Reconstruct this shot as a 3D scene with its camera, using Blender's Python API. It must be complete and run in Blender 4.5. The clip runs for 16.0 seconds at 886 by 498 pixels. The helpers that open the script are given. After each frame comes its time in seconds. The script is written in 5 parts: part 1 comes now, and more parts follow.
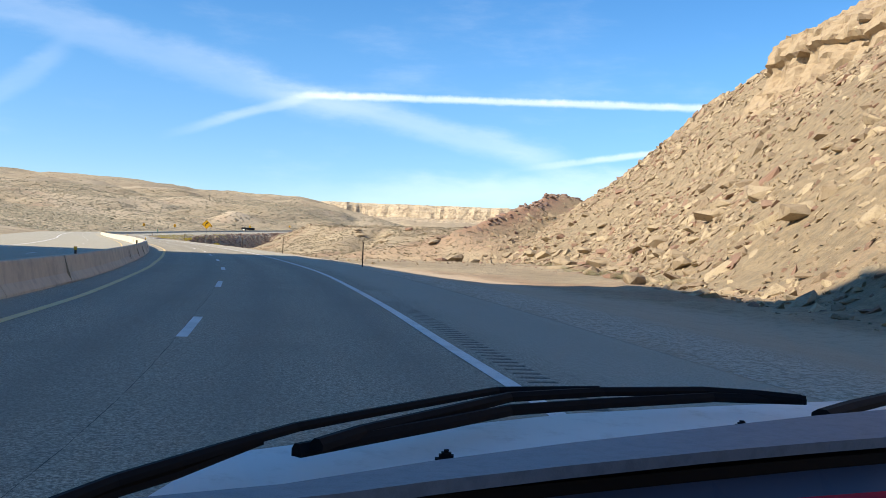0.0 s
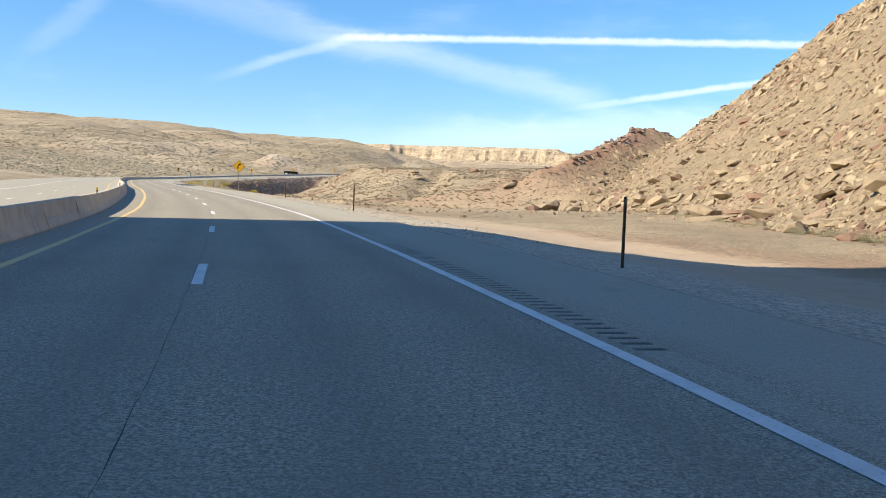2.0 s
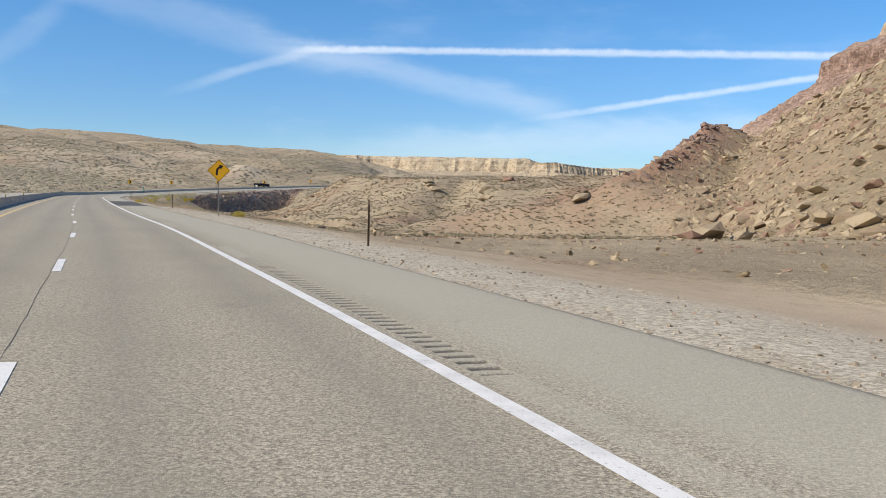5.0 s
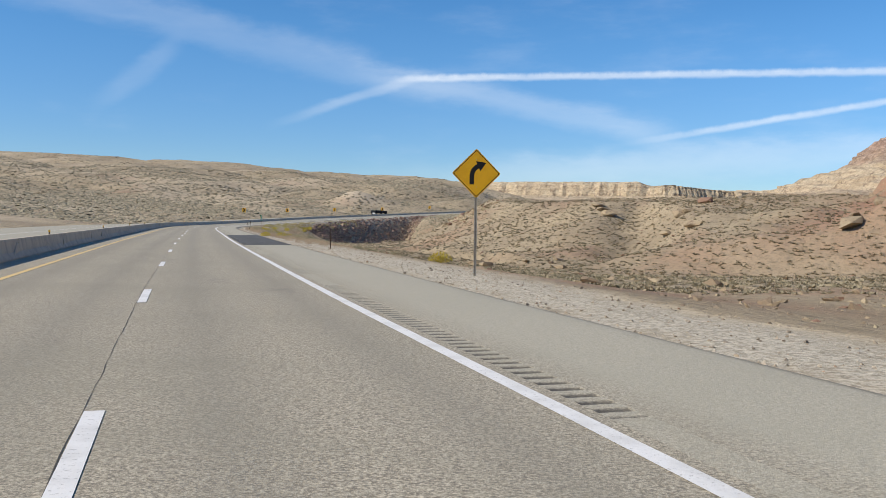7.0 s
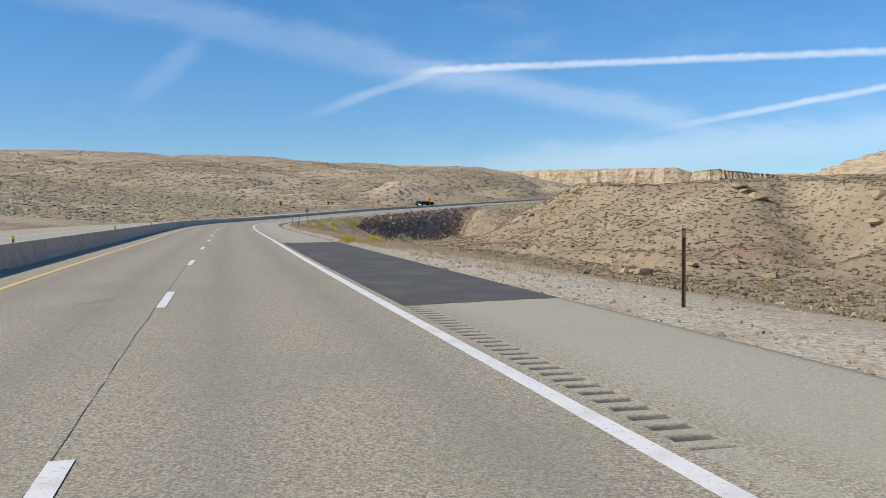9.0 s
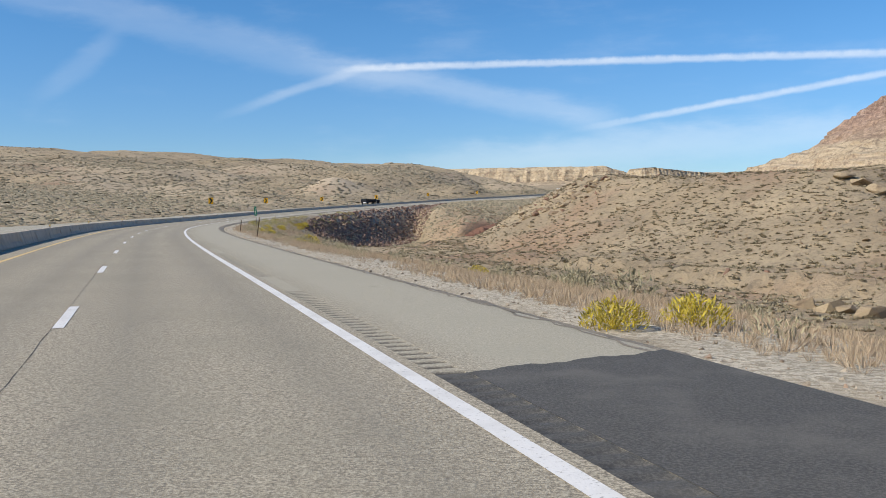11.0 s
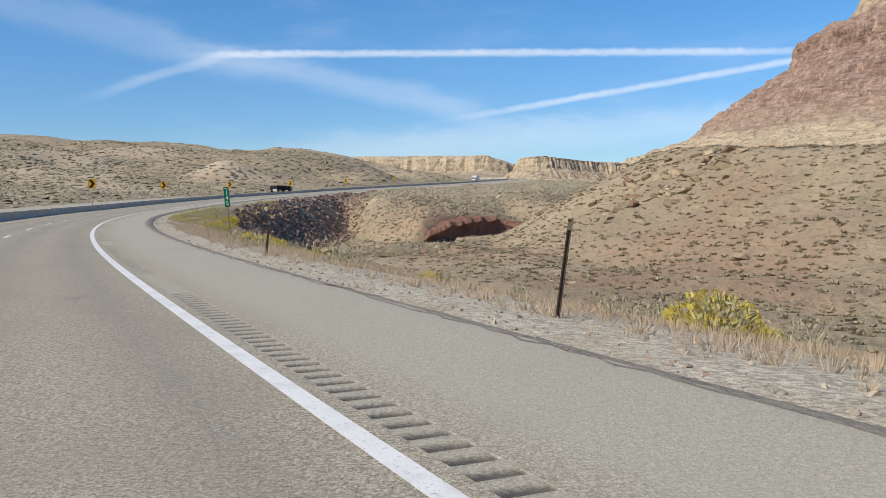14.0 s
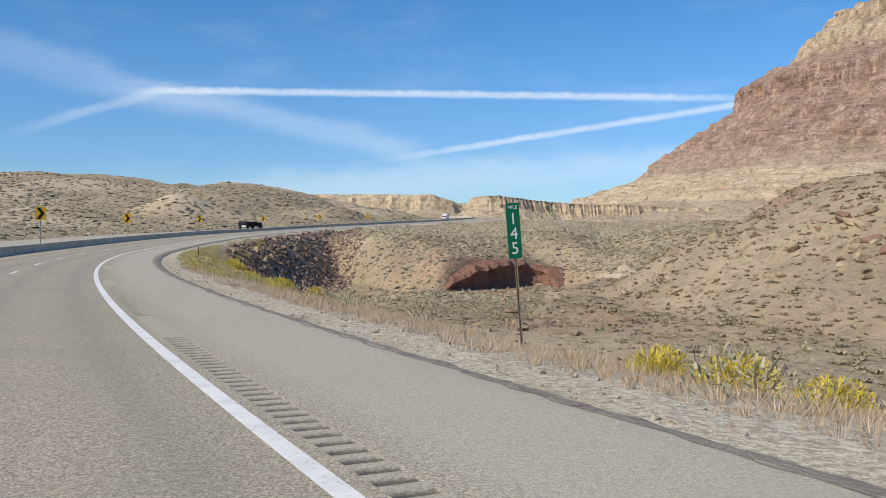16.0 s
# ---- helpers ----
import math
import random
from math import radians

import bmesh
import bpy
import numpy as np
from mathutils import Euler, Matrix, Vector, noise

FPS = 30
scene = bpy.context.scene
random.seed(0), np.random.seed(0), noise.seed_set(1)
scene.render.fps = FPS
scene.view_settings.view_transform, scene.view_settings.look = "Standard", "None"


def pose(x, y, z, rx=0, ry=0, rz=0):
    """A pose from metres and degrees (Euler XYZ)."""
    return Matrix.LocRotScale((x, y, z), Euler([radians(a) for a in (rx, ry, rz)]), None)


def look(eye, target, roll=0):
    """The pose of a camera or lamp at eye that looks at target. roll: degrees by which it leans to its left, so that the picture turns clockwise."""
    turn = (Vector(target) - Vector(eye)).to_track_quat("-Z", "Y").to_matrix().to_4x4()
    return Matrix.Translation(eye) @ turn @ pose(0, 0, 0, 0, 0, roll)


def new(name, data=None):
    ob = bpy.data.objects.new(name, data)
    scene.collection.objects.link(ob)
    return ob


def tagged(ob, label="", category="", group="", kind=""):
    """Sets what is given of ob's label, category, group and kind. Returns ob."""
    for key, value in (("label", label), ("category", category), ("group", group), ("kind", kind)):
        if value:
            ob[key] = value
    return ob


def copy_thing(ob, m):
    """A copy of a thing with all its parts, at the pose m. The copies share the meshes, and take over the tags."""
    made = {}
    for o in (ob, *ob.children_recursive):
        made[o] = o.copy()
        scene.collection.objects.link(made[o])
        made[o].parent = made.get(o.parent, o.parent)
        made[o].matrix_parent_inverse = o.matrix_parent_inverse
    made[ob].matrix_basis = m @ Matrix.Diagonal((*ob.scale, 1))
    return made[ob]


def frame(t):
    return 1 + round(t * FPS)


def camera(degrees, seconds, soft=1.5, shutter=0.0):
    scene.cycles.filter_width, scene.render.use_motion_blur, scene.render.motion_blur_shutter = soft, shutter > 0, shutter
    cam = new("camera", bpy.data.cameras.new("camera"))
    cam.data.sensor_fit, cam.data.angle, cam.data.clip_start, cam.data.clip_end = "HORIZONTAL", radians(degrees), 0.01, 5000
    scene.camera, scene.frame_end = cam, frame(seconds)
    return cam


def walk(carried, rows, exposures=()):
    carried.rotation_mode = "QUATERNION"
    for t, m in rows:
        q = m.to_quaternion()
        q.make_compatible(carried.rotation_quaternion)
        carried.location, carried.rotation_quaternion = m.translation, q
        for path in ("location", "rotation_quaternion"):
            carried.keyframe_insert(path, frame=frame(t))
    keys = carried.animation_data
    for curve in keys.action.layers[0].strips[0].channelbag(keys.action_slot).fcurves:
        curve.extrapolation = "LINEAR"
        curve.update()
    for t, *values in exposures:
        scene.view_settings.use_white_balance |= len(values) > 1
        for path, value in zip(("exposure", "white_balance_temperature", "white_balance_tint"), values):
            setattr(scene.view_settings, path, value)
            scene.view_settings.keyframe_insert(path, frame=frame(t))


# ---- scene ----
cam = camera(51.63, 16.0, soft=0.7)
PATH = [
    (0.0, look((0.000, 0.000, 1.364), (-0.033, 20.000, 1.277), 2.66)),
    (0.5, look((-1.700, 8.820, 1.397), (-2.170, 28.810, 0.958), 2.90)),
    (1.0, look((-3.595, 17.614, 1.423), (-4.360, 37.573, 0.415), 1.95)),
    (1.5, look((-5.639, 26.423, 1.436), (-6.510, 46.360, 0.113), 2.17)),
    (2.0, look((-7.817, 35.260, 1.439), (-8.709, 55.193, 0.059), 2.10)),
    (2.5, look((-10.122, 44.119, 1.445), (-11.145, 64.022, -0.229), 2.11)),
    (3.0, look((-12.557, 53.018, 1.459), (-13.857, 72.907, -0.201), 1.68)),
    (3.5, look((-15.142, 61.932, 1.463), (-16.460, 81.832, -0.038), 1.42)),
    (4.0, look((-17.854, 70.877, 1.462), (-18.938, 90.807, 0.192), 1.40)),
    (4.2, look((-18.959, 74.450, 1.462), (-19.826, 94.395, 0.252), 1.40)),
    (6.3, look((-32.375, 111.466, 1.493), (-31.965, 131.442, 0.587), 1.62)),
    (6.5, look((-33.782, 114.953, 1.482), (-33.975, 134.937, 0.705), 1.24)),
    (7.0, look((-37.335, 123.670, 1.454), (-39.646, 143.527, 0.863), 0.83)),
    (7.5, look((-40.955, 132.481, 1.459), (-43.664, 152.280, 0.628), 0.58)),
    (8.0, look((-44.530, 141.291, 1.456), (-47.550, 161.044, 0.633), 0.42)),
    (8.2, look((-45.960, 144.817, 1.456), (-49.186, 164.540, 0.695), 0.43)),
    (10.3, look((-60.622, 182.225, 1.482), (-62.607, 202.107, 0.605), -1.22)),
    (10.5, look((-62.036, 185.783, 1.495), (-63.716, 205.696, 0.678), -0.21)),
    (11.0, look((-65.589, 194.675, 1.528), (-66.842, 214.619, 0.707), -0.44)),
    (11.5, look((-69.098, 203.530, 1.544), (-69.521, 223.504, 0.612), -0.64)),
    (12.0, look((-72.565, 212.339, 1.546), (-72.398, 232.302, 0.343), -0.97)),
    (12.5, look((-75.965, 221.110, 1.541), (-75.725, 241.081, 0.503), -1.01)),
    (13.0, look((-79.290, 229.820, 1.511), (-78.818, 249.784, 0.413), -0.99)),
    (13.5, look((-82.527, 238.519, 1.485), (-81.392, 258.454, 0.329), -0.97)),
    (14.0, look((-85.700, 247.109, 1.458), (-84.121, 267.019, 0.400), -0.36)),
    (14.5, look((-88.745, 255.546, 1.455), (-86.609, 275.408, 0.498), -0.09)),
    (15.0, look((-91.700, 263.845, 1.478), (-88.929, 283.642, 0.821), -0.69)),
    (15.5, look((-94.584, 272.094, 1.508), (-91.565, 291.861, 1.077), -0.34)),
    (16.0, look((-97.369, 280.345, 1.551), (-94.425, 300.127, 1.351), 0.13)),
]
EXPOSURES = ((0.0, 0.64, 6850, 10), (2.0, 0.66, 6950, 10), (2.6, 0.70, 6900, 10), (3.3, 0.52, 6700, 10), (4.5, 0.25, 6550, 10), (6.3, 0.09, 6500, 10), (16.0, 0.07, 6500, 10))
walk(cam, PATH, EXPOSURES)

# ---------------------------------------------------------------- light
SUN_EL, SUN_AZ = 38.0, 243.0          # degrees; azimuth clockwise from +y
world = bpy.data.worlds.new("world")
scene.world = world
world.use_nodes = True
wn, wl = world.node_tree.nodes, world.node_tree.links
wn.clear()


def wnode(kind, **kw):
    n = wn.new(kind)
    for k, v in kw.items():
        if k == "op":
            n.operation = v
        else:
            n.inputs[int(k[1:])].default_value = v
    return n


sky = wn.new("ShaderNodeTexSky")
sky.sky_type = "NISHITA"
sky.sun_disc = False
sky.sun_elevation = radians(SUN_EL)
sky.sun_rotation = radians(SUN_AZ)
sky.altitude, sky.air_density, sky.dust_density, sky.ozone_density = 1500, 1.0, 0.2, 3.0
tex = wn.new("ShaderNodeTexCoord")
way = wnode("ShaderNodeVectorMath", op="NORMALIZE")
wl.new(tex.outputs["Generated"], way.inputs[0])


def wmath(op, a, b=None, clamp=False):
    n = wn.new("ShaderNodeMath")
    n.operation, n.use_clamp = op, clamp
    for i, v in enumerate((a, b)):
        if v is None:
            continue
        if isinstance(v, (int, float)):
            n.inputs[i].default_value = v
        else:
            wl.new(v, n.inputs[i])
    return n.outputs[0]


def wdot(v):
    n = wnode("ShaderNodeVectorMath", op="DOT_PRODUCT")
    wl.new(way.outputs[0], n.inputs[0])
    n.inputs[1].default_value = v
    return n.outputs["Value"]


def wnoise(scale, detail, squeeze=(1, 1, 1), rough=0.6):
    m = wnode("ShaderNodeVectorMath", op="MULTIPLY")
    wl.new(way.outputs[0], m.inputs[0])
    m.inputs[1].default_value = squeeze
    n = wn.new("ShaderNodeTexNoise")
    n.inputs["Scale"].default_value, n.inputs["Detail"].default_value, n.inputs["Roughness"].default_value = scale, detail, rough
    wl.new(m.outputs[0], n.inputs["Vector"])
    return n.outputs["Fac"]


def wramp(v, lo, hi):
    n = wn.new("ShaderNodeMapRange")
    n.interpolation_type = "SMOOTHSTEP"
    wl.new(v, n.inputs[0])
    for i, x in zip((1, 2, 3, 4), (lo, hi, 0.0, 1.0)):
        n.inputs[i].default_value = x
    return n.outputs[0]


# vapour trails: bands along great circles, each with a normal, a half width, a stretch of bearing (x of the way) and a strength
puff = wnoise(60, 5)
wisp = wnoise(14, 6, (1, 1, 3.0))
TRAILS = (
    ((0.0121, 0.1567, -0.9876), 0.0055, (-0.20, -0.10), (0.34, 0.52), 0.46, 0.5, puff),
    ((0.1684, 0.0715, -0.9831), 0.0050, (0.06, 0.20), (0.55, 0.70), 0.42, 0.5, puff),
    ((-0.2135, 0.1184, -0.9697), 0.0200, (-0.25, -0.12), (0.09, 0.15), 0.18, 0.8, wisp),
    ((-0.2398, 0.1128, -0.9643), 0.0260, (-0.75, -0.40), (-0.16, -0.06), 0.12, 0.8, wisp),
    ((0.2999, 0.1926, -0.9343), 0.0080, (-0.31, -0.22), (-0.17, -0.13), 0.19, 0.8, wisp),
    ((0.0760, 0.0568, -0.9955), 0.0280, (-0.25, 0.05), (0.60, 0.90), 0.22, 0.7, wisp),
    ((0.5135, 0.3683, -0.7750), 0.0160, (-0.47, -0.43), (-0.40, -0.37), 0.09, 0.8, wisp),
)
along = wdot((1, 0, 0))
ahead = wramp(wdot((0, 1, 0)), 0.2, 0.6)
cloud = None
for normal, half, start, stop, strength, rag, grain in TRAILS:
    off = wmath("ADD", wdot(normal), wmath("MULTIPLY", wmath("SUBTRACT", grain, 0.5), half * rag * 1.6))
    band = wmath("SUBTRACT", 1.0, wramp(wmath("ABSOLUTE", off), half * 0.15, half))
    ends = wmath("MULTIPLY", wramp(along, *start), wmath("SUBTRACT", 1.0, wramp(along, *stop)))
    v = wmath("MULTIPLY", wmath("MULTIPLY", band, ends), wmath("MULTIPLY", wmath("ADD", grain, 0.45), strength))
    v = wmath("MULTIPLY", v, ahead)
    cloud = v if cloud is None else wmath("ADD", cloud, v, True)
veil = wmath("MULTIPLY", wramp(wnoise(5, 7, (1, 1, 4)), 0.5, 0.85), 0.12)
cloud = wmath("ADD", cloud, veil, True)
mixer = wn.new("ShaderNodeMix")
mixer.data_type = "RGBA"
wl.new(cloud, mixer.inputs["Factor"])
deep = wn.new("ShaderNodeHueSaturation")
deep.inputs["Saturation"].default_value = 1.3
deep.inputs["Hue"].default_value = 0.502
wl.new(sky.outputs[0], deep.inputs["Color"])
low = wn.new("ShaderNodeMix")
low.data_type, low.blend_type = "RGBA", "MULTIPLY"
wl.new(wmath("SUBTRACT", 1.0, wramp(wdot((0, 0, 1)), 0.02, 0.22)), low.inputs["Factor"])
wl.new(deep.outputs[0], low.inputs[6])
low.inputs[7].default_value = (0.60, 0.71, 0.86, 1)
wl.new(low.outputs[2], mixer.inputs[6])
mixer.inputs[7].default_value = (7.6, 7.9, 8.2, 1)
back = wn.new("ShaderNodeBackground")
wl.new(mixer.outputs[2], back.inputs[0])
back.inputs[1].default_value = 0.127
wout = wn.new("ShaderNodeOutputWorld")
wl.new(back.outputs[0], wout.inputs[0])

sun = new("sun", bpy.data.lights.new("sun", "SUN"))
sun.data.energy, sun.data.angle, sun.data.color = 4.5, radians(0.53), (1.0, 0.915, 0.78)
sx = math.sin(radians(SUN_AZ)) * math.cos(radians(SUN_EL))
sy = math.cos(radians(SUN_AZ)) * math.cos(radians(SUN_EL))
sz = math.sin(radians(SUN_EL))
sun.matrix_world = look((sx * 500, sy * 500, sz * 500), (0, 0, 0))


# ---------------------------------------------------------------- materials
def material(name, build, rough=0.9, metal=0.0, spec=0.3):
    m = bpy.data.materials.new(name)
    m.use_nodes = True
    nt = m.node_tree
    bsdf = nt.nodes["Principled BSDF"]
    bsdf.inputs["Roughness"].default_value = rough
    bsdf.inputs["Metallic"].default_value = metal
    bsdf.inputs["Specular IOR Level"].default_value = spec
    if callable(build):
        build(Nodes(nt, bsdf))
    else:
        bsdf.inputs["Base Color"].default_value = (*build, 1)
    return m


class Nodes:
    """Short hands for node trees; all textures lie in world metres."""

    def __init__(self, nt, bsdf):
        self.nt, self.bsdf = nt, bsdf
        geo = nt.nodes.new("ShaderNodeNewGeometry")
        self.place, self.normal, self.island = geo.outputs["Position"], geo.outputs["Normal"], geo.outputs["Random Per Island"]

    def link(self, a, b):
        self.nt.links.new(a, b)

    def noise(self, scale, detail=4, rough=0.6, squeeze=None, warp=0.0):
        src = self.place
        if squeeze:
            src = self.vec("MULTIPLY", src, squeeze)
        n = self.nt.nodes.new("ShaderNodeTexNoise")
        n.inputs["Scale"].default_value, n.inputs["Detail"].default_value, n.inputs["Roughness"].default_value = scale, detail, rough
        n.inputs["Distortion"].default_value = warp
        self.link(src, n.inputs["Vector"])
        return n.outputs["Fac"]

    def vec(self, op, a, b):
        n = self.nt.nodes.new("ShaderNodeVectorMath")
        n.operation = op
        for i, v in enumerate((a, b)):
            if isinstance(v, tuple):
                n.inputs[i].default_value = v
            else:
                self.link(v, n.inputs[i])
        return n.outputs[0]

    def math(self, op, a, b=0.0):
        n = self.nt.nodes.new("ShaderNodeMath")
        n.operation = op
        for i, v in enumerate((a, b)):
            if isinstance(v, (int, float)):
                n.inputs[i].default_value = v
            else:
                self.link(v, n.inputs[i])
        return n.outputs[0]

    def ramp(self, v, lo, hi, a=0.0, b=1.0):
        n = self.nt.nodes.new("ShaderNodeMapRange")
        n.interpolation_type = "SMOOTHSTEP"
        self.link(v, n.inputs[0])
        for i, x in zip((1, 2, 3, 4), (lo, hi, a, b)):
            n.inputs[i].default_value = x
        return n.outputs[0]

    def mix(self, fac, a, b, mode="MIX"):
        n = self.nt.nodes.new("ShaderNodeMix")
        n.data_type, n.blend_type = "RGBA", mode
        if isinstance(fac, (int, float)):
            n.inputs[0].default_value = fac
        else:
            self.link(fac, n.inputs[0])
        for i, v in ((6, a), (7, b)):
            if isinstance(v, tuple):
                n.inputs[i].default_value = (*v, 1)
            else:
                self.link(v, n.inputs[i])
        return n.outputs[2]

    def axis(self, i, src=None):
        n = self.nt.nodes.new("ShaderNodeSeparateXYZ")
        self.link(src or self.place, n.inputs[0])
        return n.outputs[i]

    def attr(self, name):
        n = self.nt.nodes.new("ShaderNodeAttribute")
        n.attribute_name = name
        return n.outputs["Fac"]

    def chance(self):
        return self.nt.nodes.new("ShaderNodeObjectInfo").outputs["Random"]

    def colour(self, c):
        self.link(c, self.bsdf.inputs["Base Color"])

    def bump(self, height, strength=0.5, dist=0.05):
        n = self.nt.nodes.new("ShaderNodeBump")
        n.inputs["Strength"].default_value, n.inputs["Distance"].default_value = strength, dist
        self.link(height, n.inputs["Height"])
        self.link(n.outputs[0], self.bsdf.inputs["Normal"])


def desert(k):
    worn = k.math("MAXIMUM", k.attr("gravel"), k.attr("pale"))
    wild = k.math("SUBTRACT", 1.0, worn)
    c = k.mix(k.ramp(k.noise(0.05, 5), 0.35, 0.65), (0.49, 0.39, 0.252), (0.38, 0.298, 0.193))
    c = k.mix(k.ramp(k.noise(0.022, 5, 0.65), 0.54, 0.74), c, (0.36, 0.235, 0.155))
    c = k.mix(k.math("MULTIPLY", k.attr("red"), 0.9), c, (0.40, 0.20, 0.125))
    c = k.mix(k.attr("pale"), c, (0.57, 0.46, 0.325))
    c = k.mix(k.math("MULTIPLY", k.attr("rubble"), 0.75), c, k.mix(k.ramp(k.noise(0.7, 6, 0.75), 0.38, 0.62), (0.39, 0.29, 0.165), (0.20, 0.147, 0.086)))
    c = k.mix(k.attr("gravel"), c, k.mix(k.ramp(k.noise(8, 4, 0.85), 0.42, 0.57), (0.34, 0.30, 0.225), (0.70, 0.635, 0.50)))
    c = k.mix(k.math("MULTIPLY", k.ramp(k.noise(0.6, 6, 0.7), 0.5, 0.78), k.ramp(worn, 0.0, 0.7, 0.9, 0.35)), c, (0.28, 0.235, 0.16))
    c = k.mix(k.math("MULTIPLY", k.ramp(k.noise(1.9, 4, 0.7), 0.53, 0.60), k.math("MULTIPLY", wild, 0.5)), c, (0.22, 0.18, 0.12))
    c = k.mix(k.math("MULTIPLY", k.ramp(k.noise(0.45, 6, 0.78), 0.545, 0.60), k.math("MULTIPLY", wild, 0.45)), c, (0.215, 0.18, 0.12))
    grit = k.noise(6.0, 5, 0.75)
    c = k.mix(k.math("MULTIPLY", k.ramp(grit, 0.45, 0.7), 0.5), c, (0.45, 0.365, 0.255))
    k.colour(c)
    k.bump(k.math("ADD", k.math("MULTIPLY", grit, 0.2), k.math("MULTIPLY", k.noise(0.9, 6, 0.75), k.ramp(worn, 0.0, 0.6, 2.2, 0.2))), 1.0, 0.22)


def rockface(k):
    """Layered sandstone."""
    beds = k.noise(0.2, 8, 0.75, (0.09, 0.09, 1.0), 1.2)
    c = k.mix(k.ramp(beds, 0.4, 0.62), (0.70, 0.575, 0.39), (0.54, 0.42, 0.28))
    c = k.mix(k.attr("red"), c, k.mix(k.ramp(beds, 0.42, 0.58), (0.50, 0.335, 0.255), (0.31, 0.205, 0.158)))
    c = k.mix(k.math("MULTIPLY", k.attr("red"), k.ramp(k.noise(0.05, 8, 0.8, (1, 1, 0.22)), 0.49, 0.58)), c, (0.58, 0.42, 0.32))
    c = k.mix(k.math("MULTIPLY", k.attr("red"), k.math("MULTIPLY", k.ramp(k.noise(0.04, 9, 0.82), 0.5, 0.58), 0.5)), c, (0.16, 0.10, 0.078))
    c = k.mix(k.math("MULTIPLY", k.ramp(k.noise(0.11, 8, 0.78), 0.5, 0.62), 0.75), c, (0.23, 0.165, 0.12))
    c = k.mix(k.math("MULTIPLY", k.ramp(k.noise(0.28, 6, 0.8), 0.48, 0.58), k.math("ADD", 0.3, k.math("MULTIPLY", k.attr("red"), 0.25))), c, (0.17, 0.115, 0.085))
    k.colour(c)
    k.bump(k.math("ADD", k.noise(0.07, 8, 0.72, (1, 1, 0.45)), k.math("MULTIPLY", k.noise(0.6, 4, 0.7), 0.35)), 1.0, 6.0)


def asphalt(k):
    grit, clump = k.noise(34, 3, 0.85), k.noise(11, 4, 0.85)
    c = k.mix(k.ramp(clump, 0.36, 0.66), (0.271, 0.234, 0.170), (0.497, 0.439, 0.325))
    c = k.mix(k.math("MULTIPLY", k.ramp(grit, 0.5, 0.62), 0.7), c, (0.726, 0.648, 0.484))
    c = k.mix(k.math("MULTIPLY", k.ramp(grit, 0.50, 0.38), 0.75), c, (0.135, 0.117, 0.094))
    c = k.mix(k.math("MULTIPLY", k.ramp(k.noise(0.35, 4, 0.6), 0.42, 0.7), 0.5), c, (0.311, 0.282, 0.206))
    c = k.mix(k.math("MULTIPLY", k.attr("wheel"), 0.45), c, (0.244, 0.223, 0.173))
    c = k.mix(k.math("MULTIPLY", k.attr("apron"), 0.55), c, (0.475, 0.445, 0.345))
    stain = k.ramp(k.noise(0.9, 5, 0.7, (1, 0.35, 1)), 0.60, 0.75)
    c = k.mix(k.math("MULTIPLY", stain, 0.35), c, (0.15, 0.138, 0.12))
    # groove bottoms: dirt and painted-in shade, by depth
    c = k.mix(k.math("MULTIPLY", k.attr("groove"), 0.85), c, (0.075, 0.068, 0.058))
    k.colour(c)
    k.bump(k.math("ADD", grit, clump), 0.6, 0.012)


def patch(k):
    grit = k.noise(40, 3, 0.8)
    c = k.mix(k.ramp(grit, 0.4, 0.65), (0.075, 0.072, 0.064), (0.145, 0.138, 0.122))
    k.colour(k.mix(k.ramp(k.noise(0.8, 4), 0.45, 0.75), c, (0.16, 0.15, 0.13)))
    k.bump(grit, 0.5, 0.012)


def paint(a, b):
    def build(k):
        worn = k.ramp(k.noise(22, 4, 0.75), 0.56, 0.72)
        k.colour(k.mix(k.math("MULTIPLY", worn, 0.7), k.mix(k.ramp(k.noise(2, 3), 0.4, 0.7), a, b), (0.2, 0.18, 0.15)))
        k.bump(k.noise(45, 3), 0.3, 0.008)
    return build


def concrete(k):
    c = k.mix(k.ramp(k.noise(1.2, 5, 0.7), 0.4, 0.7), (0.640, 0.554, 0.422), (0.474, 0.409, 0.320))
    streak = k.noise(2.0, 4, 0.6, (1, 1, 0.15))
    c = k.mix(k.math("MULTIPLY", k.ramp(streak, 0.52, 0.75), 0.5), c, (0.294, 0.257, 0.218))
    k.colour(k.mix(k.math("MULTIPLY", k.chance(), 0.25), c, (0.422, 0.370, 0.286)))
    k.bump(k.noise(14, 5, 0.7), 0.25, 0.01)


def boulder(a, b, dark, odd=None):
    def build(k):
        c = k.mix(k.island, a, b)
        c = k.mix(k.ramp(k.math("FRACT", k.math("MULTIPLY", k.island, 7.7)), 0.8, 0.9), c, odd or b)
        c = k.mix(k.ramp(k.noise(0.9, 6, 0.7), 0.48, 0.72), c, dark)
        c = k.mix(k.math("MULTIPLY", k.ramp(k.noise(7, 4, 0.7), 0.5, 0.7), 0.4), c, dark)
        k.colour(c)
        k.bump(k.noise(3.0, 7, 0.75), 0.8, 0.15)
    return build


def leafy(a, b):
    def build(k):
        k.colour(k.mix(k.island, a, b))
    return build


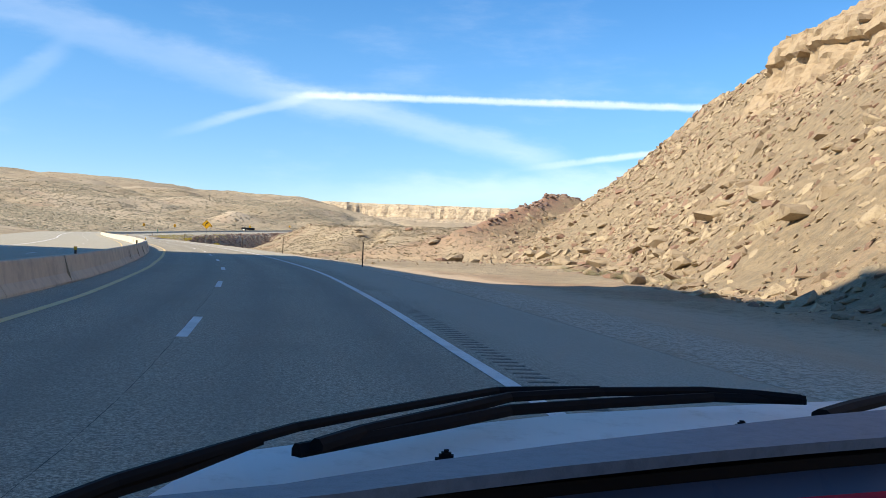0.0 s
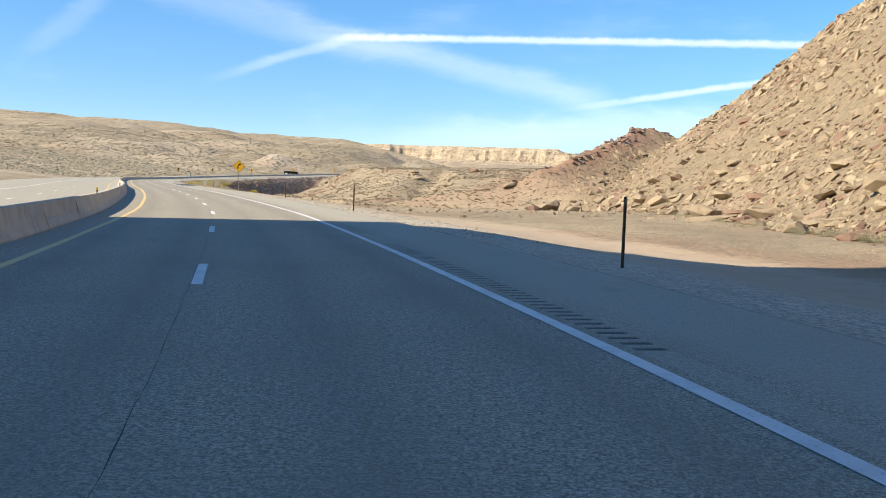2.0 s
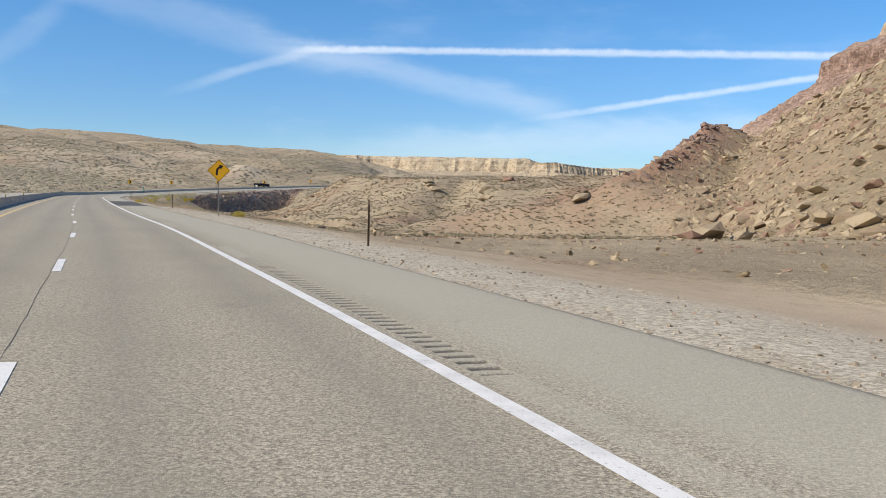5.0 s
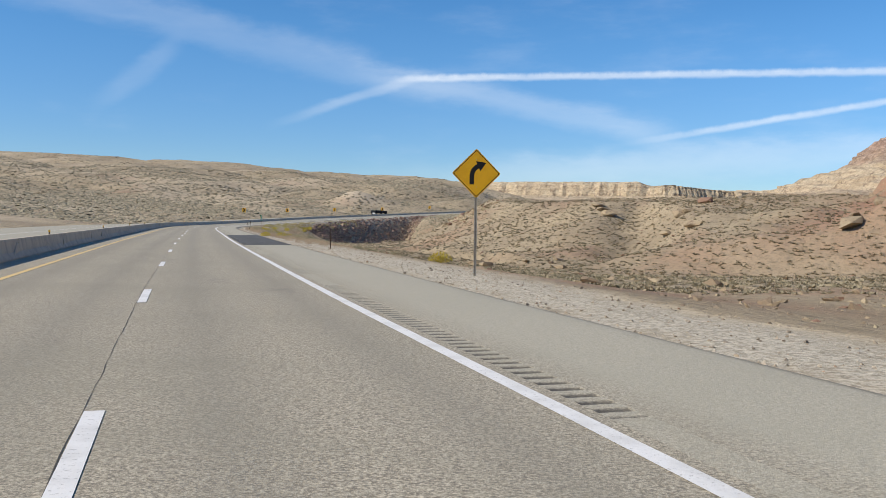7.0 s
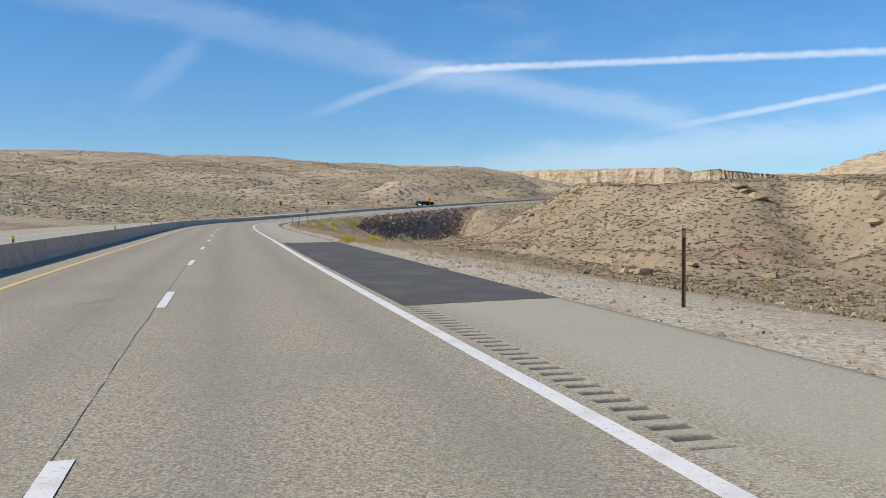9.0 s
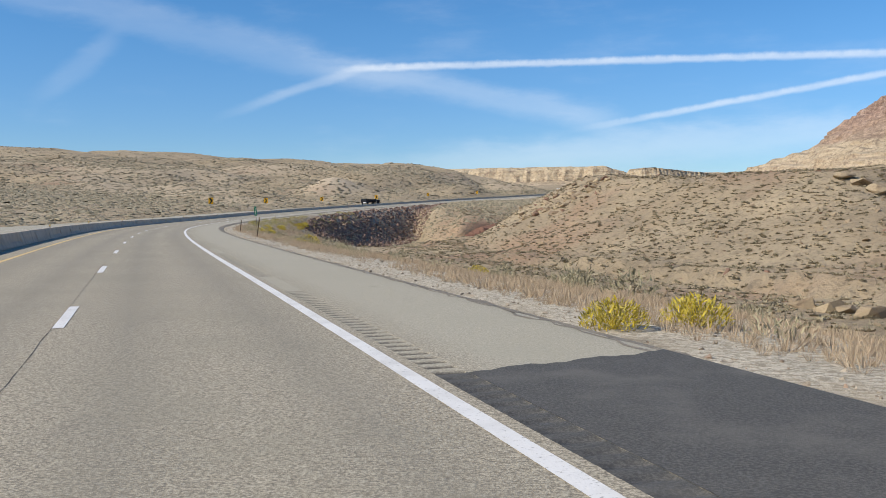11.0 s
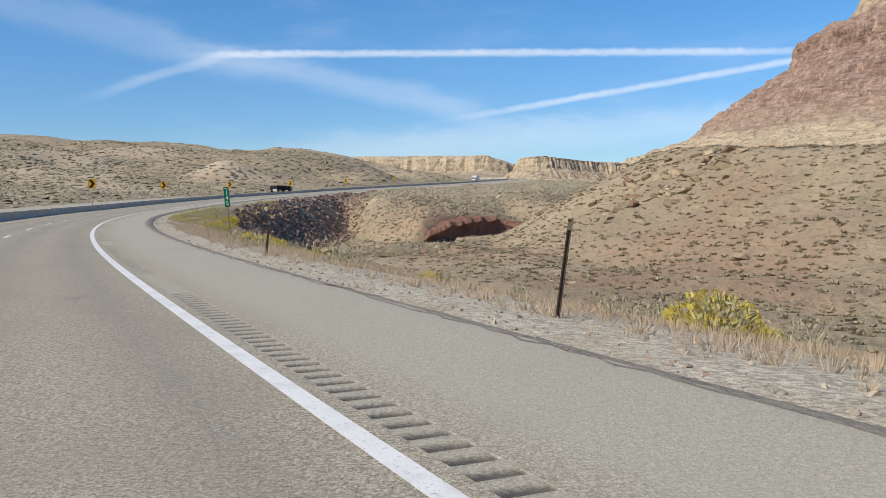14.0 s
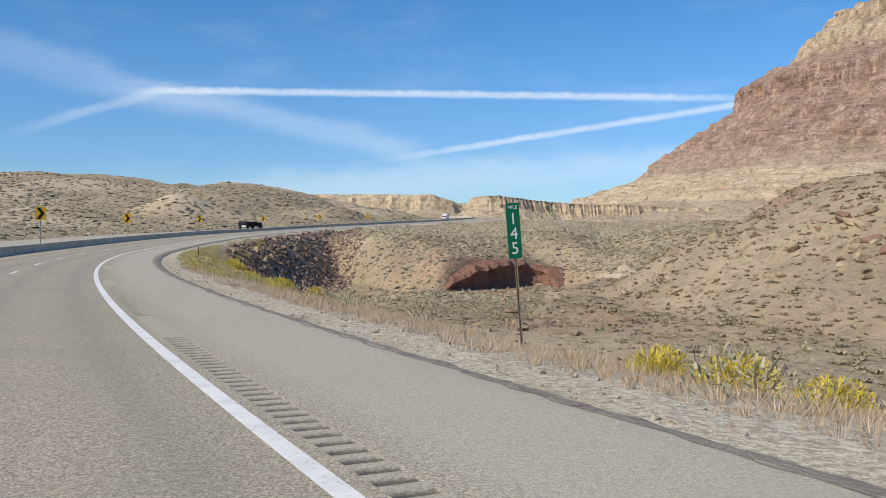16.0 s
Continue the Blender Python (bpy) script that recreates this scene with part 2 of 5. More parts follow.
M_GROUND = material("desert_soil", desert, 0.95, spec=0.15)
M_CLIFF = material("sandstone", rockface, 0.95, spec=0.15)
M_ROAD = material("asphalt", asphalt, 0.85)
M_PATCH = material("fresh_asphalt", patch, 0.8)
M_WHITE = material("white_road_paint", paint((0.82, 0.80, 0.75), (0.70, 0.68, 0.63)), 0.6)
M_YELLOW = material("yellow_road_paint", paint((0.78, 0.56, 0.22), (0.68, 0.50, 0.24)), 0.6)
M_CONCRETE = material("weathered_concrete", concrete, 0.9)
M_TALUS = material("tan_boulders", boulder((0.50, 0.40, 0.255), (0.27, 0.20, 0.13), (0.185, 0.135, 0.09), (0.29, 0.18, 0.125)), 0.95, spec=0.15)
M_RIPRAP = material("dark_riprap", boulder((0.30, 0.205, 0.155), (0.20, 0.14, 0.115), (0.14, 0.10, 0.085), (0.38, 0.29, 0.205)), 0.95, spec=0.15)
M_SAGE = material("sagebrush", leafy((0.20, 0.175, 0.115), (0.40, 0.345, 0.235)), 0.95, spec=0.1)
M_BRUSH = material("low_brown_shrub", leafy((0.20, 0.175, 0.115), (0.40, 0.34, 0.225)), 0.95, spec=0.1)
M_STRAW = material("dry_grass", leafy((0.56, 0.445, 0.305), (0.36, 0.275, 0.19)), 0.95, spec=0.1)
M_BLOOM = material("rabbitbrush_bloom", leafy((0.66, 0.50, 0.05), (0.36, 0.32, 0.10)), 0.95, spec=0.1)
M_GREEN = material("grey_green_shrub", leafy((0.26, 0.24, 0.15), (0.44, 0.39, 0.255)), 0.95, spec=0.1)

# ---------------------------------------------------------------- the road's line
# the right edge line in plan, with the road's level
LINE = ((3, -150, 0), (5, -80, 0), (3.9, -30, 0), (2.15, 0, 0), (0.05, 13.7, 0), (-2.35, 26.1, 0), (-5.0, 38.1, 0), (-8.2, 50, 0), (-11.65, 61.8, 0), (-15.3, 73.5, 0),
        (-19.4, 85.1, 0), (-23.6, 96.6, 0), (-27.95, 108, 0), (-34.6, 125, 0), (-41.7, 142, 0), (-50.9, 164.6, 0), (-59.9, 187, 0), (-68.9, 209.9, 0), (-77.8, 232.4, 0), (-86.5, 255.2, 0), (-94.8, 279, 0),
        (-101.75, 303, 0), (-107.55, 328.2, 0.05), (-111.4, 352, 0.22), (-113, 375, 0.55), (-112.2, 413, 1.4), (-107.8, 458, 2.5),
        (-98.3, 501, 3.7), (-84.5, 546, 5.2), (-65, 600, 7.0), (-38, 660, 9.2), (-12, 725, 11.7), (6, 795, 14), (12, 865, 16), (4, 945, 18))


def spline(points, step):
    """A smooth line through points, cut at even steps."""
    p = np.array(points, float)
    p = np.vstack([2 * p[0] - p[1], p, 2 * p[-1] - p[-2]])
    out = []
    for a, b, c, d in zip(p[:-3], p[1:-2], p[2:-1], p[3:]):
        u = np.linspace(0, 1, 40, endpoint=False)[:, None]
        out.append(0.5 * (2 * b + (c - a) * u + (2 * a - 5 * b + 4 * c - d) * u**2 + (3 * b - a - 3 * c + d) * u**3))
    q = np.vstack(out)
    k = np.ones(17) / 17
    q = np.stack([np.convolve(np.pad(q[:, i], 8, "reflect", reflect_type="odd"), k, "valid") for i in range(3)], 1)
    s = np.concatenate([[0], np.cumsum(np.linalg.norm(np.diff(q[:, :2], axis=0), axis=1))])
    t = np.arange(0, s[-1], step)
    return np.stack([np.interp(t, s, q[:, i]) for i in range(3)], 1), t


EDGE, EDGE_S = spline(LINE, 1.0)
TANGENT = np.gradient(EDGE[:, :2], axis=0)
TANGENT /= np.linalg.norm(TANGENT, axis=1)[:, None]
RIGHT = np.stack([TANGENT[:, 1], -TANGENT[:, 0]], 1)


def station(y):
    """How far along the line it passes the given y."""
    return float(np.interp(y, EDGE[:, 1], EDGE_S))


def on_road(s, d, up=0.0):
    """A place s along the edge line and d to its right."""
    i = [np.interp(s, EDGE_S, a) for a in (EDGE[:, 0], EDGE[:, 1], EDGE[:, 2], RIGHT[:, 0], RIGHT[:, 1])]
    return np.stack([i[0] + d * i[3], i[1] + d * i[4], i[2] + up], -1)


def road_frame(x, y):
    """Station, offset to the right of the edge line and road level for arrays of places."""
    shape = np.shape(x)
    q = np.stack([np.ravel(x), np.ravel(y)], 1)
    coarse = EDGE[::4, :2]
    best = np.empty(len(q), int)
    for i in range(0, len(q), 20000):
        b = q[i:i + 20000]
        best[i:i + 20000] = ((b[:, None, 0] - coarse[None, :, 0]) ** 2 + (b[:, None, 1] - coarse[None, :, 1]) ** 2).argmin(1) * 4
    along = ((q - EDGE[best, :2]) * TANGENT[best]).sum(1)
    side = ((q - EDGE[best, :2]) * RIGHT[best]).sum(1)
    s = EDGE_S[best] + along
    return s.reshape(shape), side.reshape(shape), np.interp(s, EDGE_S, EDGE[:, 2]).reshape(shape)


# ---------------------------------------------------------------- the lie of the land
def step(x, lo, hi):
    u = np.clip((x - lo) / (hi - lo), 0, 1)
    return u * u * (3 - 2 * u)


class Grain:
    """Smooth value noise for arrays, of several octaves, about -1 to 1."""

    def __init__(self, seed):
        self.t = np.random.RandomState(seed).rand(256, 256) * 2 - 1

    def one(self, x, y):
        i, j = np.floor(x).astype(int), np.floor(y).astype(int)
        u, v = x - i, y - j
        u, v = u * u * (3 - 2 * u), v * v * (3 - 2 * v)
        t = self.t
        a, b, c, d = (t[(i + p) % 256, (j + q) % 256] for p, q in ((0, 0), (1, 0), (0, 1), (1, 1)))
        return (a * (1 - u) + b * u) * (1 - v) + (c * (1 - u) + d * u) * v

    def __call__(self, x, y, size, octaves=4, rough=0.5):
        total, amp, norm = 0, 1.0, 0
        for k in range(octaves):
            total = total + amp * self.one(x / size + 17.3 * k, y / size + 5.1 * k)
            norm += amp
            size, amp = size / 2, amp * rough
        return total / norm


G1, G2, G3 = Grain(1), Grain(2), Grain(3)


def soft_max(a, b, k):
    h = np.clip(0.5 + 0.5 * (a - b) / k, 0, 1)
    return b * (1 - h) + a * h + k * h * (1 - h)


RIDGE_Y = (228, 236, 244, 256, 275, 294, 302, 312)
RIDGE_X = (-5, 2, 10, 18, 26, 34, 41, 48)
RIDGE_Z = (1.0, 4.6, 7.8, 11.4, 14.7, 19.4, 18.8, 17)


def ridge_height(x, y):
    """The gullied red shoulder of the hill."""
    u = x - np.interp(y, RIDGE_Y, RIDGE_X)
    along = 0.87 * y + 0.5 * x
    cut = np.abs(G2(along, 0.12 * u, 4.4, 3)) * 4.6 * step(-u, 0.3, 6)
    h = np.interp(y, RIDGE_Y, RIDGE_Z) - np.where(u < 0, -0.74 * u, 0.4 * u) - cut + 0.7 * G3(x, y, 3.5, 3) + 0.5
    return h - 60 * (1 - step(y, 226, 236)) - 60 * step(y, 306, 318)


def talus_height(x, y):
    """The boulder-strewn hill beside the pullout, with its crest."""
    foot = np.interp(y, (-60, 45, 85, 113, 143, 167, 190, 230, 300, 345), (24, 20, 20, 20, 21, 20, 14, 9, 12, 40)) + 1.5 * G1(x, y, 18)
    rise = np.interp(y, (100, 160, 200, 260, 320), (0.83, 0.82, 0.78, 0.68, 0.6))
    bend = np.interp(y, (150, 200), (26, 52))
    crest = np.interp(y, (-200, 40, 140, 175, 205, 235, 280, 306, 330, 365), (60, 56, 49, 47, 45, 39, 28, 22, 12, -6))
    u = x - foot
    h = rise * u * (0.55 + 0.45 * np.clip(u / bend, 0, 1)) * step(u, -4, 10) + 0.9 * G2(x, y, 14, 5, 0.6) * step(u, 0, 12)
    top = crest + 1.4 * G3(x, y, 16, 5, 0.6) + 0.10 * np.maximum(u - crest / 0.8, 0)
    h = np.minimum(h, top)
    h = np.where(u > -4, h + np.interp(y, (185, 220), (-1.7, -4.2)) * (1 - step(u, 0, 25)) - 1.2 * step(u, 0, 25), -12.0)
    return np.maximum(h, ridge_height(x, y))


def knoll_height(x, y):
    """The low shrub-covered slopes past the hill."""
    foot = np.interp(y, (215, 235, 255, 285, 310, 335, 352, 366, 385, 405), (-14, -31, -36, -52, -64, -71, -72, -69, -61, -44))
    u = x - foot
    rise = np.interp(y, (230, 260, 290, 320, 345, 366, 400), (0.20, 0.26, 0.27, 0.38, 0.52, 0.50, 0.32))
    h = -3.4 + rise * np.maximum(u, 0)
    h = h - 3.6 * np.exp(-((x + 26.5 - 0.123 * (y - 250)) / 5.0) ** 2) * step(y, 238, 262) * (1 - step(y, 330, 350))
    lid = np.interp(y, (220, 250, 290, 340, 400, 460), (2.0, 3.2, 5.2, 7.0, 7.0, 4.5)) + 0.03 * np.maximum(x + 30, 0)
    h = np.minimum(h, lid + 0.9 * G1(x, y, 22, 4)) + 0.7 * G2(x, y, 13, 4) + 0.42 * G3(x, y, 4.5, 3) - 0.9 * np.maximum(0.22 - np.abs(G1(x, y, 30, 3)), 0) / 0.22
    return np.where(u > -6, h, -9.0) * step(y, 205, 235) - 9 * (1 - step(y, 205, 235))


def far_plain(x, y):
    """The bench past the gully, and the plain that climbs to the mesas."""
    lip = np.interp(x, (-125, -100, -90, -85, -81, -76, -70, -63, -58, -54.5, -52, -49, -46, -38, -20, 10), (478, 474, 455, 430, 422.5, 425.5, 431, 437, 440.5, 439, 435, 428, 421, 416, 400, 392)) + 0.8 * G3(x, y, 6, 3)
    u = y - lip
    sheer = step(x, -80, -75) * (1 - step(x, -46, -36))
    soft = np.interp(u, (-12, 0, 14, 40, 100, 230, 700, 900, 1550, 4000), (-7.6, -6.2, -2.0, 2.6, 5.2, 8.5, 13, 22, 50, 60))
    hard = np.interp(u, (-14, -0.9, 0.9, 3, 14, 40, 100, 230, 700, 900, 1550, 4000), (-7.4, -6.6, -2.3, -1.4, 0.4, 2.9, 5.2, 8.5, 13, 22, 50, 60))
    wash = np.interp(y, (420, 450, 520, 640), (0, 2.2, 1.6, 0)) * np.exp(-((x + 44 - 0.35 * (y - 440)) / 6.0) ** 2)
    dip = 2.4 * (1 - step(x, -84, -73)) + 2.6 * step(x, -60, -51) * (1 - step(x, -46, -40))
    nose = 2.6 * np.exp(-((x + 47.5) / 3.6) ** 2 - ((y - 421) / 6.0) ** 2) + 2.0 * np.exp(-((x + 52) / 3.2) ** 2 - ((y - 455) / 5.0) ** 2)
    nose = nose * (1 + 0.5 * G2(x, y, 3.0, 3))
    return soft * (1 - sheer) + hard * sheer + nose - dip * step(u, -2, 2) * (1 - step(u, 10, 32)) - wash * step(u, -2, 6) + G1(x, y, 40, 5) * np.interp(u, (0, 40, 300, 1600), (0.25, 0.7, 1.5, 5))


def left_hill(x, y):
    """The long shrub-dotted hill on the far side of the road."""
    u = -0.5 * x + 0.87 * y
    h = np.interp(u, (380, 470, 540, 600, 680, 770, 900, 1000, 1150, 1300, 1500, 2200), (0, 3, 7, 13, 22, 32, 41, 49, 62, 73, 80, 62))
    h = h + G2(x, y, 120, 5, 0.55) * np.interp(u, (450, 700, 1000), (0.6, 3.0, 5.0)) + G3(x, y, 26, 3) * np.interp(u, (450, 600), (0.3, 1.4))
    h = h - np.maximum(0.30 - np.abs(G1(x, y, 150, 4, 0.6)), 0) * np.interp(u, (440, 560, 900), (3, 14, 26)) + G1(x, y, 11, 2) * 0.5 + np.interp(u, (440, 560, 900), (0.3, 1.2, 2.4))
    h = h - 11.5 * np.exp(-((x + 270) / 150.0) ** 2) * step(y, 880, 1080)
    flank = step(-x - 0.16 * (y - 900), -110, 175)
    return np.where(u > 380, h * flank + (1 - flank) * -4, -4)


def land(x, y):
    """Height of the ground, and the road's offset."""
    s, d, level = road_frame(x, y)
    ys = np.interp(s, EDGE_S, EDGE[:, 1])
    drop = np.interp(ys, (60, 150, 210, 250, 330, 370, 400, 470, 520, 600), (1.6, 1.6, 3.9, 4.4, 3.8, 6.0, 8.6, 10.2, 6.0, 1.5))
    run = np.interp(ys, (60, 150, 210, 330, 370, 400, 470, 520), (16, 20, 26, 18, 16, 14, 17, 16))
    right = level - 0.12 - drop * step(d, 3.6, 3.6 + run) ** 0.85 + 0.22 * G1(x, y, 7, 4) * step(d, 5, 12)
    left = level - 0.12 - 0.5 * step(-d, 22, 27) + 0.10 * np.maximum(-d - 30, 0) ** 0.9 * step(ys, 0, 120)
    z = np.where(d > 0, right, left)
    z = np.where((d > 40) & (ys > 430), np.minimum(z, -6), z)
    hills = soft_max(talus_height(x, y), knoll_height(x, y), 1.2)
    plain = far_plain(x, y)
    hills = soft_max(hills, np.where(d > 8, plain, -9), 1.0)
    # the gully between the road's bank and the bench
    away = step(np.abs(d), 6, 26)
    z = np.where(d > 0, soft_max(z, np.where(d > 4, hills, -12), 0.8) * step(d, 4, 9) + z * (1 - step(d, 4, 9)), z)
    lh = left_hill(x, y)
    beyond = z + (soft_max(z, lh, 1.0) - z) * step(-d, 24, 46)
    z = np.where(d < 0, beyond, z)
    out = (ys > 900) | (y > 960)
    z = np.where(out & (np.abs(d) > 12), np.maximum(soft_max(plain, lh, 2.0), z * 0 - 20), z)
    z = z + 7.0 * np.exp(-((x + 142) / 13.0) ** 2 - ((y - 608) / 15.0) ** 2) * (1 + 0.15 * G2(x, y, 8, 3))
    # the bluff behind, on the far side, whose shade lies across the road
    west = -x + 1.5 * G2(x, y, 9, 3)
    flank = np.interp(west, (37, 40, 45, 55, 62, 66, 90, 130), (0, 12, 22.5, 40, 56, 74, 76, 0))
    end = np.interp(west, (37, 45, 55, 62, 66, 100), (48.5, 46.4, 44.4, 43.6, 42, 20)) + 0.8 * G1(x, y, 8, 3)
    rise = np.interp(y, (-80, 9, 12, 16, 25, 44), (1.15, 1.11, 1.05, 1.01, 1.0, 0.985))
    z = z + flank * rise * (1 - step(y, end - 1.5, end + 1.5)) * step(y, -420, -380) * (1 + 0.012 * G3(x, y, 25, 4))
    return z, d


def grid_lines(lo, hi, fine_lo, fine_hi, cell, growth):
    a = list(np.arange(fine_lo, fine_hi + cell, cell))
    w, x = cell, a[-1]
    while x < hi:
        w *= growth
        x += w
        a.append(x)
    w, x, head = cell, a[0], []
    while x > lo:
        w *= growth
        x -= w
        head.append(x)
    return np.array(head[::-1] + a)


def mesh_grid(name, xs, ys, zs, mat, attrs=None, smooth=True, keep=None):
    """A sheet over a grid; keep: which of its cells are wanted."""
    ny, nx = zs.shape
    gx, gy = np.broadcast_arrays(xs, ys) if np.ndim(xs) == 2 else np.meshgrid(xs, ys)
    co = np.stack([gx, gy, zs], -1).reshape(-1, 3)
    i = (np.arange(ny - 1)[:, None] * nx + np.arange(nx - 1)[None, :]).ravel()
    if keep is not None:
        i = i[keep.ravel()]
    quads = np.stack([i, i + 1, i + nx + 1, i + nx], 1)
    me = bpy.data.meshes.new(name)
    me.vertices.add(len(co))
    me.vertices.foreach_set("co", co.ravel())
    me.loops.add(quads.size)
    me.loops.foreach_set("vertex_index", quads.ravel())
    me.polygons.add(len(quads))
    me.polygons.foreach_set("loop_start", np.arange(0, quads.size, 4))
    me.polygons.foreach_set("use_smooth", np.full(len(quads), smooth))
    me.update(calc_edges=True)
    for key, values in (attrs or {}).items():
        a = me.attributes.new(key, "FLOAT", "POINT")
        a.data.foreach_set("value", np.ravel(values).astype(np.float32))
    me.materials.append(mat)
    return me


GX = grid_lines(-4200, 4200, -150, 78, 1.4, 1.05)
GY = grid_lines(-1500, 4400, -30, 500, 1.5, 1.042)
gx, gy = np.meshgrid(GX, GY)
gz, gd = land(gx, gy)
red = np.clip(1.1 * np.exp(-((gx + 5.5 - np.interp(gy, RIDGE_Y, RIDGE_X)) / 11.5) ** 4 - ((gy - 270) / 38.0) ** 4) * step(G2(gx, gy, 7, 4), -0.8, -0.2), 0, 1)
red = np.maximum(red, 0.42 * step(G3(gx, gy, 20, 4), 0.1, 0.4) * step(gd, 8, 20) * (1 - step(gy, 430, 600)))
red = np.maximum(red, 0.62 * step(gd, 8, 11) * (1 - step(gd, 16, 26)) * (1 - step(gy, 195, 245)) * step(G1(gx, gy, 15, 4), -0.5, 0.3))
red = np.maximum(red, 0.9 * np.exp(-((gx + 66) / 13.0) ** 2 - ((gy - 431) / 8.0) ** 2))
pale = 0.5 * step(G1(gx, gy, 70, 4), 0.1, 0.4) * step(-gd, 30, 60)
pale = np.maximum(pale, 0.55 * step(gd, 4, 8) * (1 - step(gd, 14, 30)) * step(gy, 195, 235) * (1 - step(gy, 380, 440)) * np.clip(0.7 + 0.8 * G3(gx, gy, 9, 3), 0, 1))
pale = np.maximum(pale, 0.9 * np.exp(-((gx + 142) / 15.0) ** 2 - ((gy - 606) / 16.0) ** 2))
gravelly = 0.9 * step(gd, 2.3, 3.2) * (1 - step(gd, 5.5, 9.5 + 3 * G1(gx, gy, 9, 3)))
pale = np.maximum(pale, 0.7 * step(gd, 4, 7) * (1 - step(gd, 19, 25)) * (1 - step(gy, 105, 145)))
pale = np.maximum(pale, 0.9 * np.exp(-((gx + 47.5) / 5.0) ** 2 - ((gy - 420) / 7.0) ** 2))
talus_foot = np.interp(gy, (-60, 45, 85, 113, 143, 167, 190, 230, 300, 345), (24, 20, 20, 20, 21, 20, 14, 9, 12, 40))
rubble = (1 - np.clip(1.5 * red, 0, 1)) * step(gx - talus_foot, -2, 6) * (1 - step(gy, 300, 335)) * step(gy, -40, 0)
ground = new("ground", mesh_grid("ground", GX, GY, gz, M_GROUND, {"rubble": rubble, "red": red, "pale": pale, "gravel": gravelly}))
tagged(ground, "tan and reddish desert soil with rocky slopes", "ground", kind="structure")


def ground_z(x, y):
    """Height of the ground's sheet at places."""
    x, y = np.atleast_1d(np.asarray(x, float)), np.atleast_1d(np.asarray(y, float))
    i = np.clip(np.searchsorted(GX, x) - 1, 0, len(GX) - 2)
    j = np.clip(np.searchsorted(GY, y) - 1, 0, len(GY) - 2)
    u, v = (x - GX[i]) / (GX[i + 1] - GX[i]), (y - GY[j]) / (GY[j + 1] - GY[j])
    return (gz[j, i] * (1 - u) + gz[j, i + 1] * u) * (1 - v) + (gz[j + 1, i] * (1 - u) + gz[j + 1, i + 1] * u) * v


# ---------------------------------------------------------------- road, markings, barrier
def ribbon(name, offsets, lo, hi, spacing, mat, lift=0.0, sag=None, attrs=None):
    """A strip along the road between two stations; offsets: across it."""
    s = np.arange(lo, hi + spacing * 0.5, spacing)
    rows = np.stack([on_road(s, np.full_like(s, o), lift + (sag[k] if sag else 0)) for k, o in enumerate(offsets)], 1)
    return mesh_grid(name, rows[..., 0], rows[..., 1], rows[..., 2], mat, {k: np.broadcast_to(f(np.array(offsets))[None], rows.shape[:2]) for k, f in (attrs or {}).items()})


def wheel(d):
    u = np.minimum.reduce([np.abs(d + c) for c in (0.95, 2.75, 4.6, 6.4)])
    return np.exp(-(u / 0.45) ** 2)


def apron(d):
    return step(d, 0.2, 0.9)


S_END = EDGE_S[-1] - 2
across = [-8.62, -8.1, -7.6, -7.32, -6.85, -6.4, -5.95, -5.5, -5.05, -4.6, -4.15, -3.66, -3.2, -2.75, -2.3, -1.85, -1.4, -0.95, -0.5, 0, 0.05]
tagged(new("road", ribbon("road", across, 2, S_END, 2, M_ROAD, 0, None, {"wheel": wheel, "apron": apron})),
       "sun-bleached grey asphalt highway with two lanes", "road", kind="structure")
across = [0.38, 1.0, 1.6, 2.3, 2.75, 2.95, 3.3]
tagged(new("road_shoulder", ribbon("road_shoulder", across, 2, S_END, 2, M_ROAD, 0, [0, 0, 0, 0, 0, -0.02, -0.15], {"wheel": lambda d: 2.0 * (d > 2.8), "apron": lambda d: apron(d) * (d < 2.8)})),
       "paved asphalt shoulder with a broken edge", "road", kind="structure")
tagged(new("opposite_road", ribbon("opposite_road", [-24.0, -20.2, -17, -13.4, -9.8, -8.7], 2, S_END, 2, M_ROAD, 0, None, {"wheel": lambda d: d * 0, "apron": lambda d: d * 0 + 0.8})),
       "pale asphalt carriageway beyond the concrete barrier", "road", kind="structure")


def lane_shift(s):
    """How far the lane joint lies off its usual line where the road widens."""
    return -np.interp(np.interp(s, EDGE_S, EDGE[:, 1]), (8, 14, 26, 38, 50, 62, 73, 85, 97), (0, 0.05, 0.25, 0.39, 0.38, 0.33, 0.19, 0.08, 0))


def median_shift(s):
    """How far the yellow line lies off its usual line where the median widens."""
    return np.interp(np.interp(s, EDGE_S, EDGE[:, 1]), (10, 20, 31, 42, 60, 80, 140), (0.66, 0.60, 0.27, 0.02, 0.0, 0.1, -0.05))


def line_piece(name, d, half, lo, hi, mat, label, spacing=1.5, shift=0.0, median=0.0):
    s = np.arange(lo, hi + 1e-6, (hi - lo) / max(1, math.ceil((hi - lo) / spacing)))
    rows = np.stack([on_road(s, o + shift * lane_shift(s) + median * median_shift(s), 0.006) for o in (d - half, d + half)], 1)
    return tagged(new(name, mesh_grid(name, rows[..., 0], rows[..., 1], rows[..., 2], mat)), label, "road marking", kind="structure")


